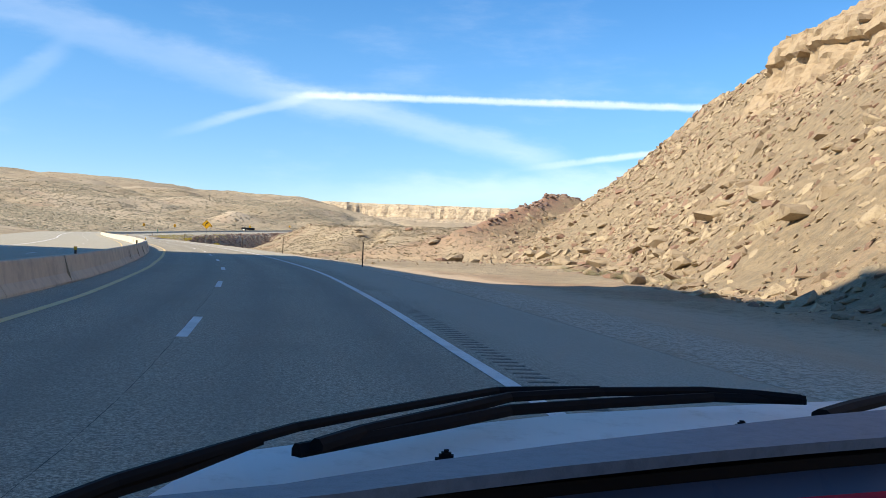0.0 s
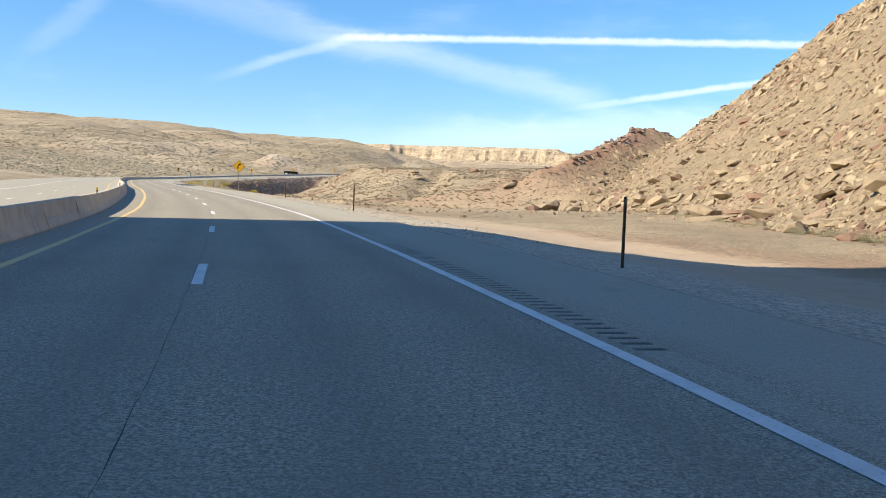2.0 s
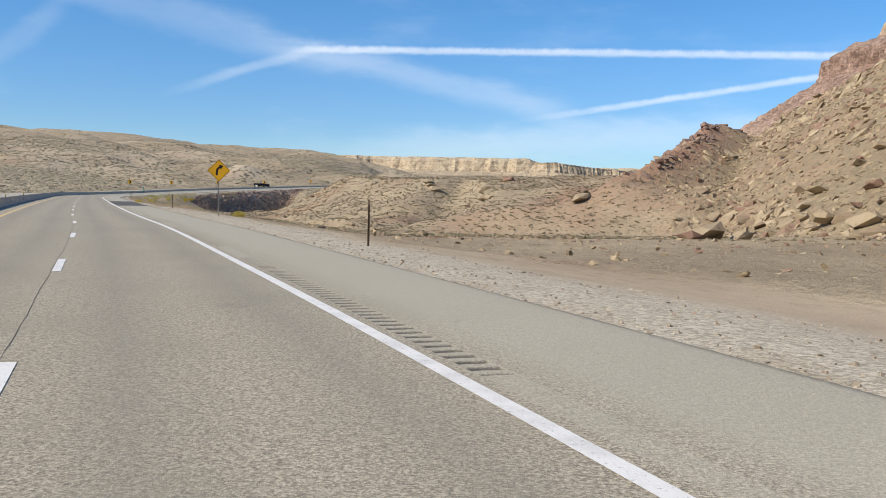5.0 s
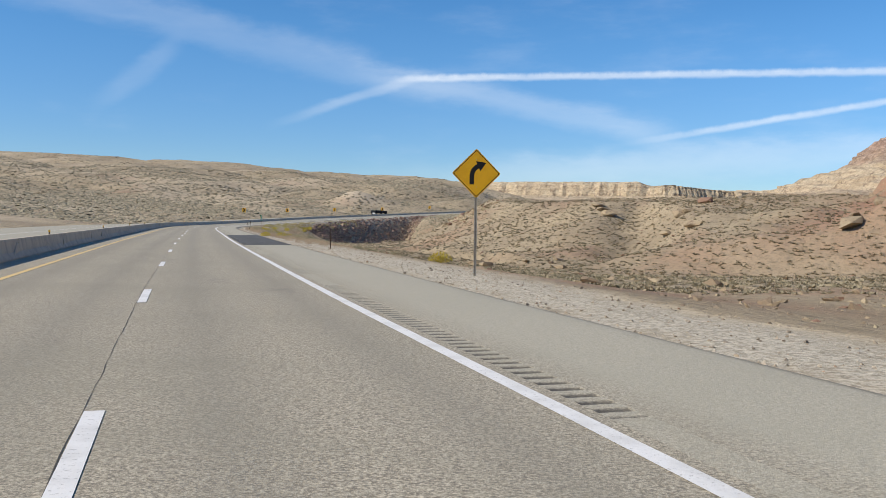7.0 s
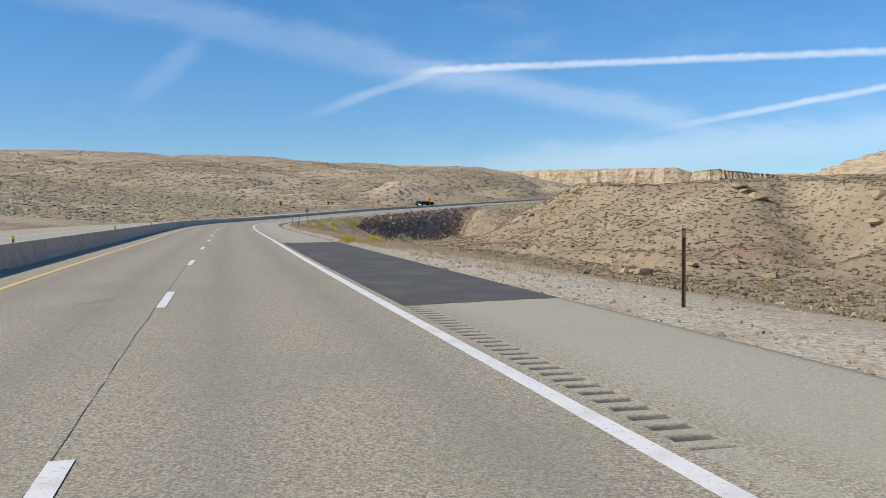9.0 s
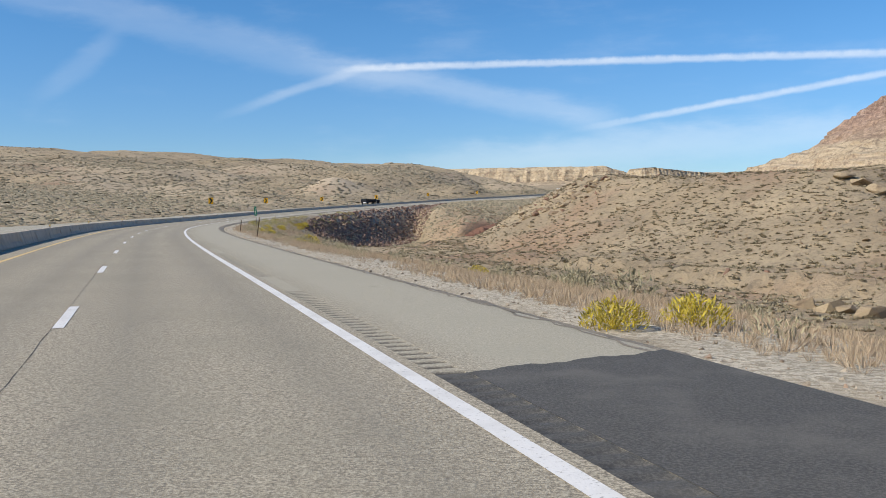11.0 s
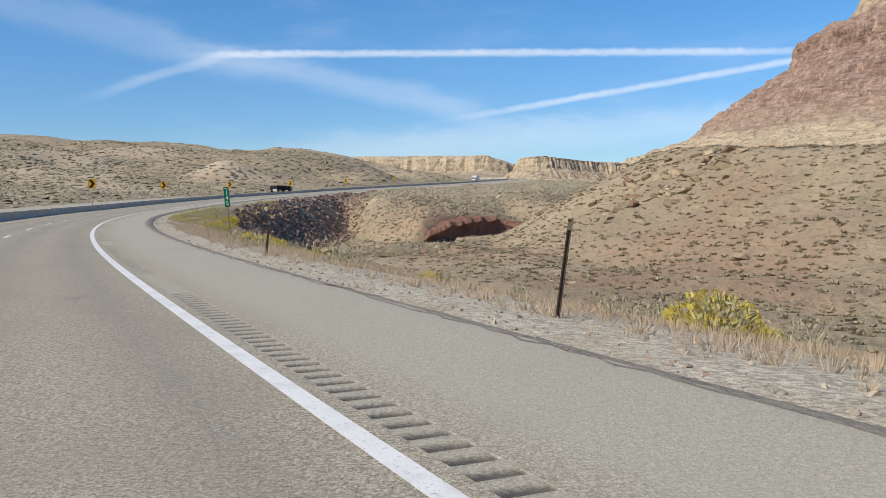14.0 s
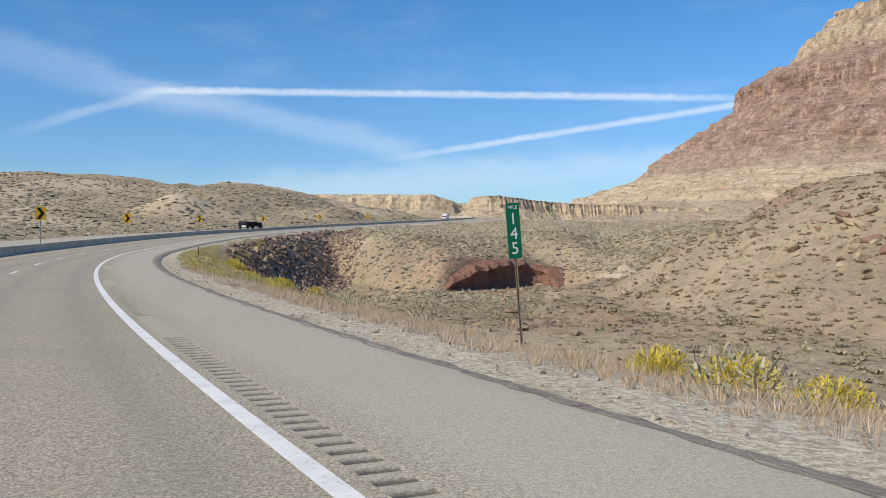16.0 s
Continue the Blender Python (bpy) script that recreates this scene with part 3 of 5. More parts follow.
line_piece("edge_line", -0.185, 0.088, 2, S_END, M_WHITE, "solid white edge line painted on asphalt")
line_piece("median_line", -6.95, 0.08, 2, S_END, M_YELLOW, "solid yellow line beside the concrete barrier", median=1.0)
line_piece("opposite_median_line", -10.0, 0.065, 2, S_END, M_YELLOW, "solid yellow line of the opposite carriageway")
line_piece("opposite_edge_line", -16.9, 0.075, 2, S_END, M_WHITE, "solid white line of the opposite carriageway")
S_DASH = station(26.13)
for k in range(-12, 62):
    mid = S_DASH + 12.19 * k
    if 6 < mid < S_END - 6:
        tagged(line_piece("lane_dash", -3.66, 0.075, mid - 1.52, mid + 1.52, M_WHITE, "worn white dash between the lanes", shift=1.0), group="lane dashes")
        tagged(line_piece("lane_dash", -13.2, 0.06, mid - 1.52, mid + 1.52, M_WHITE, "worn white dash of the opposite carriageway"), group="lane dashes, opposite")


def barrier_profile():
    half = ((0.30, 0.0), (0.30, 0.07), (0.18, 0.26), (0.10, 0.66), (0.085, 0.69))
    return [(-a, b) for a, b in half] + [(a, b) for a, b in half[::-1]]


BARRIER_Y, BARRIER_D = (10, 26, 39, 60, 90, 150), (-7.7, -7.72, -8.15, -8.2, -8.4, -8.68)


def barrier_line(s):
    """The barrier's middle, off the edge line."""
    return np.interp(np.interp(s, EDGE_S, EDGE[:, 1]), BARRIER_Y, BARRIER_D)


barrier = tagged(new("median_barrier"), "long concrete median barrier with dark joints", "barrier", kind="structure")
prof = barrier_profile()
LENGTH = 6.1
for k in range(int((S_END - 8) / LENGTH)):
    lo, hi = 4 + k * LENGTH + 0.02, 4 + (k + 1) * LENGTH - 0.02
    s = np.linspace(lo, hi, 4)
    rows = np.stack([on_road(s, barrier_line(s) + a, b - 0.02) for a, b in prof], 1)
    me = mesh_grid("barrier_segment", rows[..., 0], rows[..., 1], rows[..., 2], M_CONCRETE, smooth=False)
    bm = bmesh.new()
    bm.from_mesh(me)
    bmesh.ops.holes_fill(bm, edges=[e for e in bm.edges if e.is_boundary], sides=0)
    bm.to_mesh(me)
    bm.free()
    ob = new("barrier_segment", me)
    ob.parent = barrier

# grooves milled into the shoulder, in runs with gaps between
S_RUN = station(233.3)
S_LO, S_HI = station(-12), station(430)
PATCH_LO, PATCH_HI = station(173.2), station(203.2)


def rumble(lo, hi, mat):
    s = np.arange(lo, hi + 0.02, 0.0435714)
    span = np.where(s < S_RUN, 18.45, 17.5)
    in_run = ((s - S_RUN) % span) < span - 4.3
    u = (s % 0.305) / 0.305
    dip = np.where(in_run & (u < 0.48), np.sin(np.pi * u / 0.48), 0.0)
    offs = (0.045, 0.065, 0.22, 0.365, 0.385)
    depth = (0.0, 1.0, 1.0, 1.0, 0.0)
    rows = np.stack([on_road(s, np.full_like(s, o), 0) for o in offs], 1)
    rows[..., 2] += 0.001 - 0.02 * dip[:, None] * np.array(depth)[None]
    # grooves darken with depth: settled dirt, plus groove shade painted into the colour
    groove_dark = 1.6 * dip[:, None] * np.array(depth)[None]
    return tagged(new("rumble_strip", mesh_grid("rumble_strip", rows[..., 0], rows[..., 1], rows[..., 2], mat, {"wheel": groove_dark * 0, "groove": np.clip(groove_dark, 0, 1), "apron": 0.7 * (1 - np.clip(groove_dark, 0, 1))})),
                  "milled rumble grooves beside the white edge line", "rumble strip", kind="structure")


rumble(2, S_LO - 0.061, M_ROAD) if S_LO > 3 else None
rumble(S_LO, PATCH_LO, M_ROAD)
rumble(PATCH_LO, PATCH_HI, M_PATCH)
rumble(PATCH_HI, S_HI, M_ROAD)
tagged(new("rumble_margin", ribbon("rumble_margin", [0.045, 0.22, 0.385], S_HI, S_END, 3, M_ROAD, 0.001, None, {"wheel": lambda d: d * 0, "apron": apron})),
       "plain strip of asphalt shoulder", "road", kind="structure")


def ragged_sheet(name, lo, hi, left, right, lean, mat, label):
    """A thin layer of asphalt with skewed, uneven ends."""
    s = np.linspace(0, 1, 60)
    offs = np.linspace(left, right, 21)
    rows = []
    for o in offs:
        a = lo + lean * (o - left) + 0.04 * math.sin(o * 9.0) + 0.03 * math.sin(o * 31)
        b = hi + lean * (o - left) + 0.05 * math.sin(o * 7.0 + 1) + 0.03 * math.sin(o * 29)
        rows.append(on_road(a + s * (b - a), np.full_like(s, o), 0.005))
    rows = np.stack(rows, 1)
    return tagged(new(name, mesh_grid(name, rows[..., 0], rows[..., 1], rows[..., 2], mat)), label, "road patch", kind="structure")


ragged_sheet("asphalt_patch", PATCH_LO, PATCH_HI, 0.38, 2.86, 0.2, M_PATCH, "fresh dark asphalt patch on the shoulder")


def crack(d, lo, hi, width, seed):
    r = np.random.RandomState(seed)
    s = np.arange(lo, hi, 0.35)
    wob = np.cumsum(r.randn(len(s)) * 0.006)
    d = d + lane_shift(s)
    wob -= np.convolve(np.pad(wob, 20, "edge"), np.ones(41) / 41, "valid")
    w = width * (0.35 + r.rand(len(s)))
    rows = np.stack([on_road(s, d + wob - w, 0.003), on_road(s, d + wob + w, 0.003)], 1)
    return tagged(new("road_crack", mesh_grid("road_crack", rows[..., 0], rows[..., 1], rows[..., 2], M_CRACK)), "long dark crack along the lane joint", "crack", kind="structure")


M_CRUMB = material("crumbled_asphalt", boulder((0.34, 0.295, 0.23), (0.34, 0.295, 0.23), (0.13, 0.115, 0.09), (0.34, 0.295, 0.23)), 0.95)
r_edge = np.random.RandomState(9)
s_edge = np.arange(station(184), station(520), 0.4)
wob_in, wob_out = r_edge.randn(2, len(s_edge)) * 0.045
edge_rows = np.stack([on_road(s_edge, 2.70 + wob_in, 0.004), on_road(s_edge, 2.87 + 0 * wob_in, -0.008), on_road(s_edge, 3.08 + wob_out, -0.06)], 1)
tagged(new("crumbled_edge", mesh_grid("crumbled_edge", edge_rows[..., 0], edge_rows[..., 1], edge_rows[..., 2], M_CRUMB)), "dark crumbling edge of the asphalt shoulder", "road edge", kind="structure")
M_CRACK = material("crack_filler", (0.08, 0.074, 0.064), 0.85)
crack(-3.74, 30, station(330), 0.0038, 3)


# ---------------------------------------------------------------- cliffs and mesas
def cliff_strip(name, line, profile, spacing, flute, label, category, red, seed, mat=None, bend=None, rough=0.0, lump=4.0):
    """Rock that follows a line in plan (its back lies to the left of it); profile: rows of run behind the line, height, fluting there and redness."""
    p, s = spline([(a, b, 0) for a, b in line], spacing)
    t = np.gradient(p[:, :2], axis=0)
    t /= np.linalg.norm(t, axis=1)[:, None]
    back = np.stack([-t[:, 1], t[:, 0]], 1)
    g = Grain(seed)
    rows, tint = [], []
    level = bend(s / s[-1]) if bend else 0
    for run, height, f, r in profile:
        n = g(s, np.full_like(s, height * 0.06), flute * 2.2, 4, 0.6) + 1.3 * (0.3 - np.abs(g(s, np.full_like(s, height * 0.03 + 40), flute * 0.6, 3)))
        off = run + f * n + rough * g(s * 1.0 + 7, np.full_like(s, height + 0.35 * run), lump, 3, 0.6) * min(1.0, f)
        z = height + level + 0.12 * f * g(s, np.full_like(s, height + 9), flute, 3) + 0.5 * rough * g(s + 31, np.full_like(s, 0.8 * run + 0.3 * height), lump, 3, 0.6) * min(1.0, f)
        rows.append(np.stack([p[:, 0] + back[:, 0] * off, p[:, 1] + back[:, 1] * off, z], 1))
        tint.append(np.full_like(s, r * red))
    rows, tint = np.stack(rows, 0), np.stack(tint, 0)
    me = mesh_grid(name, rows[..., 0], rows[..., 1], rows[..., 2], mat or M_CLIFF, {"red": tint}, smooth=False)
    return tagged(new(name, me), label, category)


def dense(profile, step_len):
    """The same profile with more rows."""
    out = [profile[0]]
    for a, b in zip(profile[:-1], profile[1:]):
        n = max(1, int(math.hypot(b[0] - a[0], b[1] - a[1]) / step_len))
        out += [tuple(a[i] + (b[i] - a[i]) * k / n for i in range(4)) for k in range(1, n + 1)]
    return out


# the great mesa: banded red and buff slopes under cliffs
def around(cx, cy, r, lo, hi, n):
    return [(cx + r * math.cos(radians(a)), cy + r * math.sin(radians(a))) for a in np.linspace(lo, hi, n)]


def terraced(profile, tall, lo, hi):
    """Breaks a slope into ledges of the given height between two levels."""
    out = []
    for run, z, f, r in profile:
        if lo < z < hi:
            u = (z - lo) / tall
            v = math.floor(u) + min(1.0, max(0.0, (u % 1 - 0.25) / 0.5)) ** 1.5
            z = lo + tall * (0.2 * u + 0.8 * v)
        out.append((run, z, f, r))
    return out


mesa_profile = dense([(-760, 6, 22, 0), (-640, 18, 22, 0.1), (-520, 30, 20, 0.1), (-420, 42, 16, 0.05), (-345, 52, 12, 0.15), (-330, 63, 9, 0.0), (-300, 69, 8, 0.1), (-289, 76, 8, 0.0), (-257, 84, 8, 0.05),
                      (-215, 99, 10, 0.05), (-194, 108, 8, 0.5), (-132, 152, 8, 1.0), (-71, 197, 8, 1.0), (-8, 238, 9, 1.0), (0, 273, 10, 1.0), (12, 279, 9, 0.9), (38, 295, 8, 0.9), (87, 308, 8, 0.75), (96, 330, 11, 0.3), (108, 352, 13, 0.1), (140, 368, 12, 0.3),
                      (150, 392, 14, 0.1), (165, 400, 15, 0.2), (203, 402, 15, 0.3), (222, 408, 15, 0.1), (232, 432, 13, 0.1), (300, 452, 8, 0.3), (345, 460, 3, 0.3)], 3.6)
mesa_profile = terraced(terraced(mesa_profile, 15.0, 108, 238), 11.0, 30, 99)
mesa = tagged(new("red_mesa"), "towering red and buff layered mesa with cliff bands", "mesa")
MESA_CUTS = [0] + [next(i for i, q in enumerate(mesa_profile) if q[0] >= run) for run in (-215, -8, 38, 87)] + [len(mesa_profile) - 1]
for name, i, j, note in zip(("foot_slope", "red_slope", "cliff_band", "upper_slope", "rim_cliff"), MESA_CUTS, MESA_CUTS[1:], ("pale buff ledges", "dull red banded slope", "sheer dark red cliff", "red ledges", "broken buff cliffs")):
    ob = cliff_strip(name, around(1013, 1727, 350, 110, 335, 30), mesa_profile[i:j + 1], 4.5, 15, note, "", 1.0, 21, rough=14, lump=30)
    ob.parent = mesa
# pale cliffs on the skyline
far_profile = dense([(-260, 30, 25, 0), (-120, 48, 22, 0), (-40, 56, 14, 0), (-8, 62, 9, 0), (0, 84, 9, 0), (10, 91, 7, 0), (500, 84, 5, 0.1)], 7)
cliff_strip("pale_cliff", [(-620, 2330), (-420, 2220), (-300, 2110), (-240, 2075), (-170, 2085), (-60, 2040), (60, 2015), (120, 1992), (158, 1996), (240, 2005), (400, 1960), (800, 1900)], far_profile, 7, 16,
            "pale flat-topped sandstone cliff on the skyline", "cliff", 0.6, 22, bend=lambda u: np.interp(u, (0, 0.565, 0.60, 1), (0, -3.5, -19, -20)), rough=3, lump=8)
butte_profile = dense([(-90, 8, 6, 0), (-50, 17, 6, 0), (-22, 25, 6, 0), (-9, 33, 5, 0), (-3, 37, 3.5, 0), (0.6, 46, 3, 0), (1.6, 46.6, 3, 0.1), (1.9, 48.8, 2.8, 0.2), (26, 50.5, 2, 0.1), (34, 48, 1, 0.1), (40, 5, 1, 0.1)], 2.6)
cliff_strip("tan_butte", [(110, 1425), (96, 1375), (88, 1325), (85, 1285), (88, 1262), (98, 1252), (126, 1257), (150, 1272), (185, 1284), (230, 1284), (290, 1276), (350, 1290)], butte_profile, 2.0, 5,
            "tan fluted sandstone butte above a slope", "butte", 0.4, 23, rough=1.6, lump=5, bend=lambda u: np.interp(u, (0, 0.45, 0.55, 0.7, 1), (0, 0, -3, -7, -9)))
ledge_profile = dense([(-110, 22, 7, 0), (-20, 40, 5, 0), (-3, 44, 4, 0), (0, 50, 4, 0), (30, 52, 3, 0.1), (50, 50, 2, 0.2), (58, 10, 1, 0.2)], 4)
cliff_strip("stone_ledge", [(215, 1480), (225, 1360), (262, 1300), (320, 1262), (400, 1245), (520, 1225), (680, 1190)], ledge_profile, 4, 10, "stepped grey sandstone ledges below the mesa", "ledge", 0.5, 24, rough=3, lump=9, bend=lambda u: -12 + 0 * u)
# the caprock over the boulder slope
M_CAPROCK = material("caprock", boulder((0.41, 0.315, 0.20), (0.41, 0.315, 0.20), (0.23, 0.16, 0.105), (0.41, 0.315, 0.20)), 0.95, spec=0.15)
cap_profile = dense([(-16, -19, 1.5, 0.2), (-6, -7, 1.8, 0.2), (-1.5, 0, 1.8, 0.1), (-0.5, 3.2, 1.6, 0), (-1.6, 3.8, 1.4, 0.1), (-1.2, 7.2, 1.4, 0), (1.5, 8.4, 1.2, 0.1), (6, 9.0, 1.5, 0.2), (9, 13, 2.5, 0.2), (24, 15, 2, 0.2), (26, 20, 2, 0.3), (60, 22, 2, 0.3)], 0.8)
cliff_strip("caprock", [(118, 235), (92, 205), (71, 187), (60.5, 172), (61, 156), (67, 134), (72, 110), (75, 85), (78, 55), (80, 20), (82, -30)], cap_profile, 0.8, 4.0,
            "broken tan sandstone caprock over the boulder slope", "cliff", 0.6, 25, M_CAPROCK, rough=2.2, lump=3.2, bend=lambda u: 32.0 + 4 * u)


M_BANK = material("red_mudstone", boulder((0.24, 0.132, 0.092), (0.24, 0.132, 0.092), (0.14, 0.078, 0.058), (0.24, 0.132, 0.092)), 0.95, spec=0.1)
bank_profile = dense([(-1.8, -8.2, 0.5, 0), (-0.3, -6.8, 0.6, 0), (0.3, -5.2, 0.7, 0), (0.3, -3.7, 0.8, 0), (-0.3, -2.9, 0.9, 0), (0.3, -2.3, 0.9, 0), (2.0, -1.9, 0.8, 0), (4.5, -2.0, 0.5, 0), (8, -4.0, 0.2, 0)], 0.4)
cliff_strip("cut_bank", [(-77.2, 425), (-74.8, 425.2), (-70, 429), (-63, 435.2), (-58, 438.6), (-55.6, 437.4), (-54.4, 434)], bank_profile, 0.35, 1.6, "undercut dark red mudstone bank of the gully", "bank", 1.0, 26, M_BANK, rough=0.7, lump=1.6, bend=lambda u: np.interp(u, (0, 0.1, 0.3, 0.5, 0.75, 0.9, 1), (-5.0, -2.6, -0.7, 0, 0, -1.6, -4.5)))
# ---------------------------------------------------------------- loose rocks and plants
def solid(verts, faces):
    return np.array(verts, float), np.array(faces, int)


def rock_shapes(level, count, seed, wide=0.5, thick=0.22):
    """Angular slabs: hulls round random points of a box."""
    r = np.random.RandomState(seed)
    out = []
    for _ in range(count):
        bm = bmesh.new()
        for _ in range(level):
            q = r.rand(3) * 2 - 1
            q = q / np.abs(q).max() * (0.75 + 0.25 * r.rand())
            bm.verts.new(q * np.array([1.0, wide + 0.35 * r.rand(), thick + 0.3 * r.rand()]))
        hull = bmesh.ops.convex_hull(bm, input=bm.verts)
        bmesh.ops.delete(bm, geom=[e for e in hull["geom_interior"] if isinstance(e, bmesh.types.BMVert)], context="VERTS")
        bmesh.ops.triangulate(bm, faces=bm.faces)
        bm.verts.index_update()
        v = np.array([tuple(p.co) for p in bm.verts])
        f = np.array([[p.index for p in q.verts] for q in bm.faces])
        bm.free()
        out.append((v / np.abs(v[:, :2]).max(), f))
    return out


def spins(r, n, tilt):
    yaw, a, b = r.rand(n) * 2 * np.pi, r.randn(n) * tilt, r.randn(n) * tilt
    cy, sy_, ca, sa, cb, sb = np.cos(yaw), np.sin(yaw), np.cos(a), np.sin(a), np.cos(b), np.sin(b)
    o, l = np.zeros(n), np.ones(n)
    mz = np.stack([cy, -sy_, o, sy_, cy, o, o, o, l], 1).reshape(n, 3, 3)
    mx = np.stack([l, o, o, o, ca, -sa, o, sa, ca], 1).reshape(n, 3, 3)
    my = np.stack([cb, o, sb, o, l, o, -sb, o, cb], 1).reshape(n, 3, 3)
    return mx @ my @ mz


def lain(x, y):
    """Turns that lay a thing flat on the slope at each place."""
    e = 1.6
    nx, ny = (ground_z(x - e, y) - ground_z(x + e, y)) / (2 * e), (ground_z(x, y - e) - ground_z(x, y + e)) / (2 * e)
    n = np.stack([nx, ny, np.ones_like(nx)], 1)
    n /= np.linalg.norm(n, axis=1)[:, None]
    o = np.zeros(len(n))
    k = np.stack([o, o, n[:, 0], o, o, n[:, 1], -n[:, 0], -n[:, 1], o], 1).reshape(-1, 3, 3)
    return np.eye(3)[None] + k + k @ k / (1 + n[:, 2])[:, None, None]


def strewn(name, shapes, places, sizes, mat, label, category, seed, tilt=0.3, smooth=False, kind="stuff", flat=False):
    """Many small solids in one mesh; flat: laid along the slope."""
    r = np.random.RandomState(seed)
    n = len(places)
    which = r.randint(0, len(shapes), n)
    turn = spins(r, n, tilt)
    if flat:
        turn = lain(places[:, 0], places[:, 1]) @ turn
    co, fa, base = [], [], 0
    sizes = np.asarray(sizes, float)
    if sizes.ndim == 1:
        sizes = sizes[:, None] * np.ones(3)
    for k, (v, f) in enumerate(shapes):
        idx = np.where(which == k)[0]
        if not len(idx):
            continue
        p = np.einsum("nij,nvj->nvi", turn[idx], v[None] * sizes[idx][:, None, :]) + places[idx][:, None]
        co.append(p.reshape(-1, 3))
        fa.append((f[None] + (np.arange(len(idx)) * len(v))[:, None, None] + base).reshape(-1, f.shape[1]))
        base += len(idx) * len(v)
    co, fa = np.concatenate(co), np.concatenate(fa)
    m = fa.shape[1]
    me = bpy.data.meshes.new(name)
    me.vertices.add(len(co))
    me.vertices.foreach_set("co", co.ravel())
    me.loops.add(fa.size)
    me.loops.foreach_set("vertex_index", fa.ravel())
    me.polygons.add(len(fa))
    me.polygons.foreach_set("loop_start", np.arange(0, fa.size, m))
    me.polygons.foreach_set("use_smooth", np.full(len(fa), smooth))
    me.update(calc_edges=True)
    me.materials.append(mat)
    return tagged(new(name, me), label, category, kind=kind)


def scatter(seed, n, x0, x1, y0, y1, chance=None):
    r = np.random.RandomState(seed)
    x, y = x0 + (x1 - x0) * r.rand(n), y0 + (y1 - y0) * r.rand(n)
    if chance is not None:
        keep = r.rand(n) < chance(x, y)
        x, y = x[keep], y[keep]
    return np.stack([x, y, ground_z(x, y)], 1)


def sizes_of(seed, n, small, large, power):
    u = np.random.RandomState(seed).rand(n)
    return small * (large / small) ** (u ** power)


ROCKS = rock_shapes(20, 14, 5)
PEBBLES = rock_shapes(9, 8, 6, 0.65, 0.5)
STONES = rock_shapes(9, 14, 8)


def offset_of(x, y):
    return road_frame(x, y)[1]


def on_talus(x, y):
    foot = np.interp(y, (-60, 45, 85, 113, 143, 167, 190, 230, 300, 345), (24, 20, 20, 20, 21, 20, 14, 9, 12, 40))
    u = x - foot
    bare = np.exp(-((x + 4 - np.interp(y, RIDGE_Y, RIDGE_X)) / 13.0) ** 4 - ((y - 270) / 38.0) ** 4)
    return step(u, -3, 4) * (1 - step(y, 300, 330)) * np.clip(0.55 + 0.9 * G1(x, y, 15, 3), 0.12, 1) * (1 - 0.9 * bare)


SLABS = rock_shapes(9, 14, 12, 0.42, 0.16)
p = scatter(31, 60000, 8, 78, 20, 330, on_talus)
strewn("talus_stones", SLABS, p, sizes_of(32, len(p), 0.14, 0.75, 1.6), M_TALUS, "tan and rust broken stones over the hillside", "stones", 33, 0.33, flat=True)
p = scatter(34, 19000, 6, 78, 20, 330, lambda x, y: on_talus(x, y) * np.clip(0.5 + 1.2 * G2(x, y, 20, 3), 0.05, 1))
strewn("talus_blocks", rock_shapes(14, 14, 13, 0.45, 0.2), p, sizes_of(35, len(p), 0.4, 1.7, 1.9), M_TALUS, "tan slabs and blocks of fallen sandstone", "rocks", 36, 0.25, flat=True)
# broken blocks along the caprock, and the slabs of a low outcrop
rc = np.random.RandomState(37)
cy_ = rc.uniform(80, 212, 230)
cx_ = np.interp(cy_, (85, 110, 134, 156, 172, 187, 205, 235), (75, 72, 67, 61, 60.5, 71, 92, 118)) + rc.uniform(-0.6, 4.5, 230)
cz_ = 33.4 + rc.uniform(-2, 7.5, 230)
strewn("caprock_blocks", ROCKS, np.stack([cx_, cy_, cz_], 1), rc.uniform(0.6, 1.9, 230)[:, None] * np.array([1.3, 1, 0.9]), M_TALUS, "broken tan blocks along the caprock", "rocks", 38, 0.12)
ry_ = rc.uniform(238, 304, 70)
rx_ = np.interp(ry_, RIDGE_Y, RIDGE_X) + rc.uniform(-1.5, 2.5, 70)
strewn("ridge_blocks", ROCKS, np.stack([rx_, ry_, ground_z(rx_, ry_)], 1), rc.uniform(0.4, 1.3, 70), M_RIPRAP, "dark broken blocks capping the red ridge", "rocks", 41, 0.3)
p = np.stack([-55 + 5.5 * rc.randn(130), 338 + 4.5 * rc.randn(130)], 1)
p = np.column_stack([p, ground_z(p[:, 0], p[:, 1])])
strewn("outcrop_slabs", ROCKS, p, sizes_of(39, len(p), 0.25, 1.0, 1.6), M_TALUS, "cracked pale slabs of a low outcrop", "rocks", 40, 0.35)
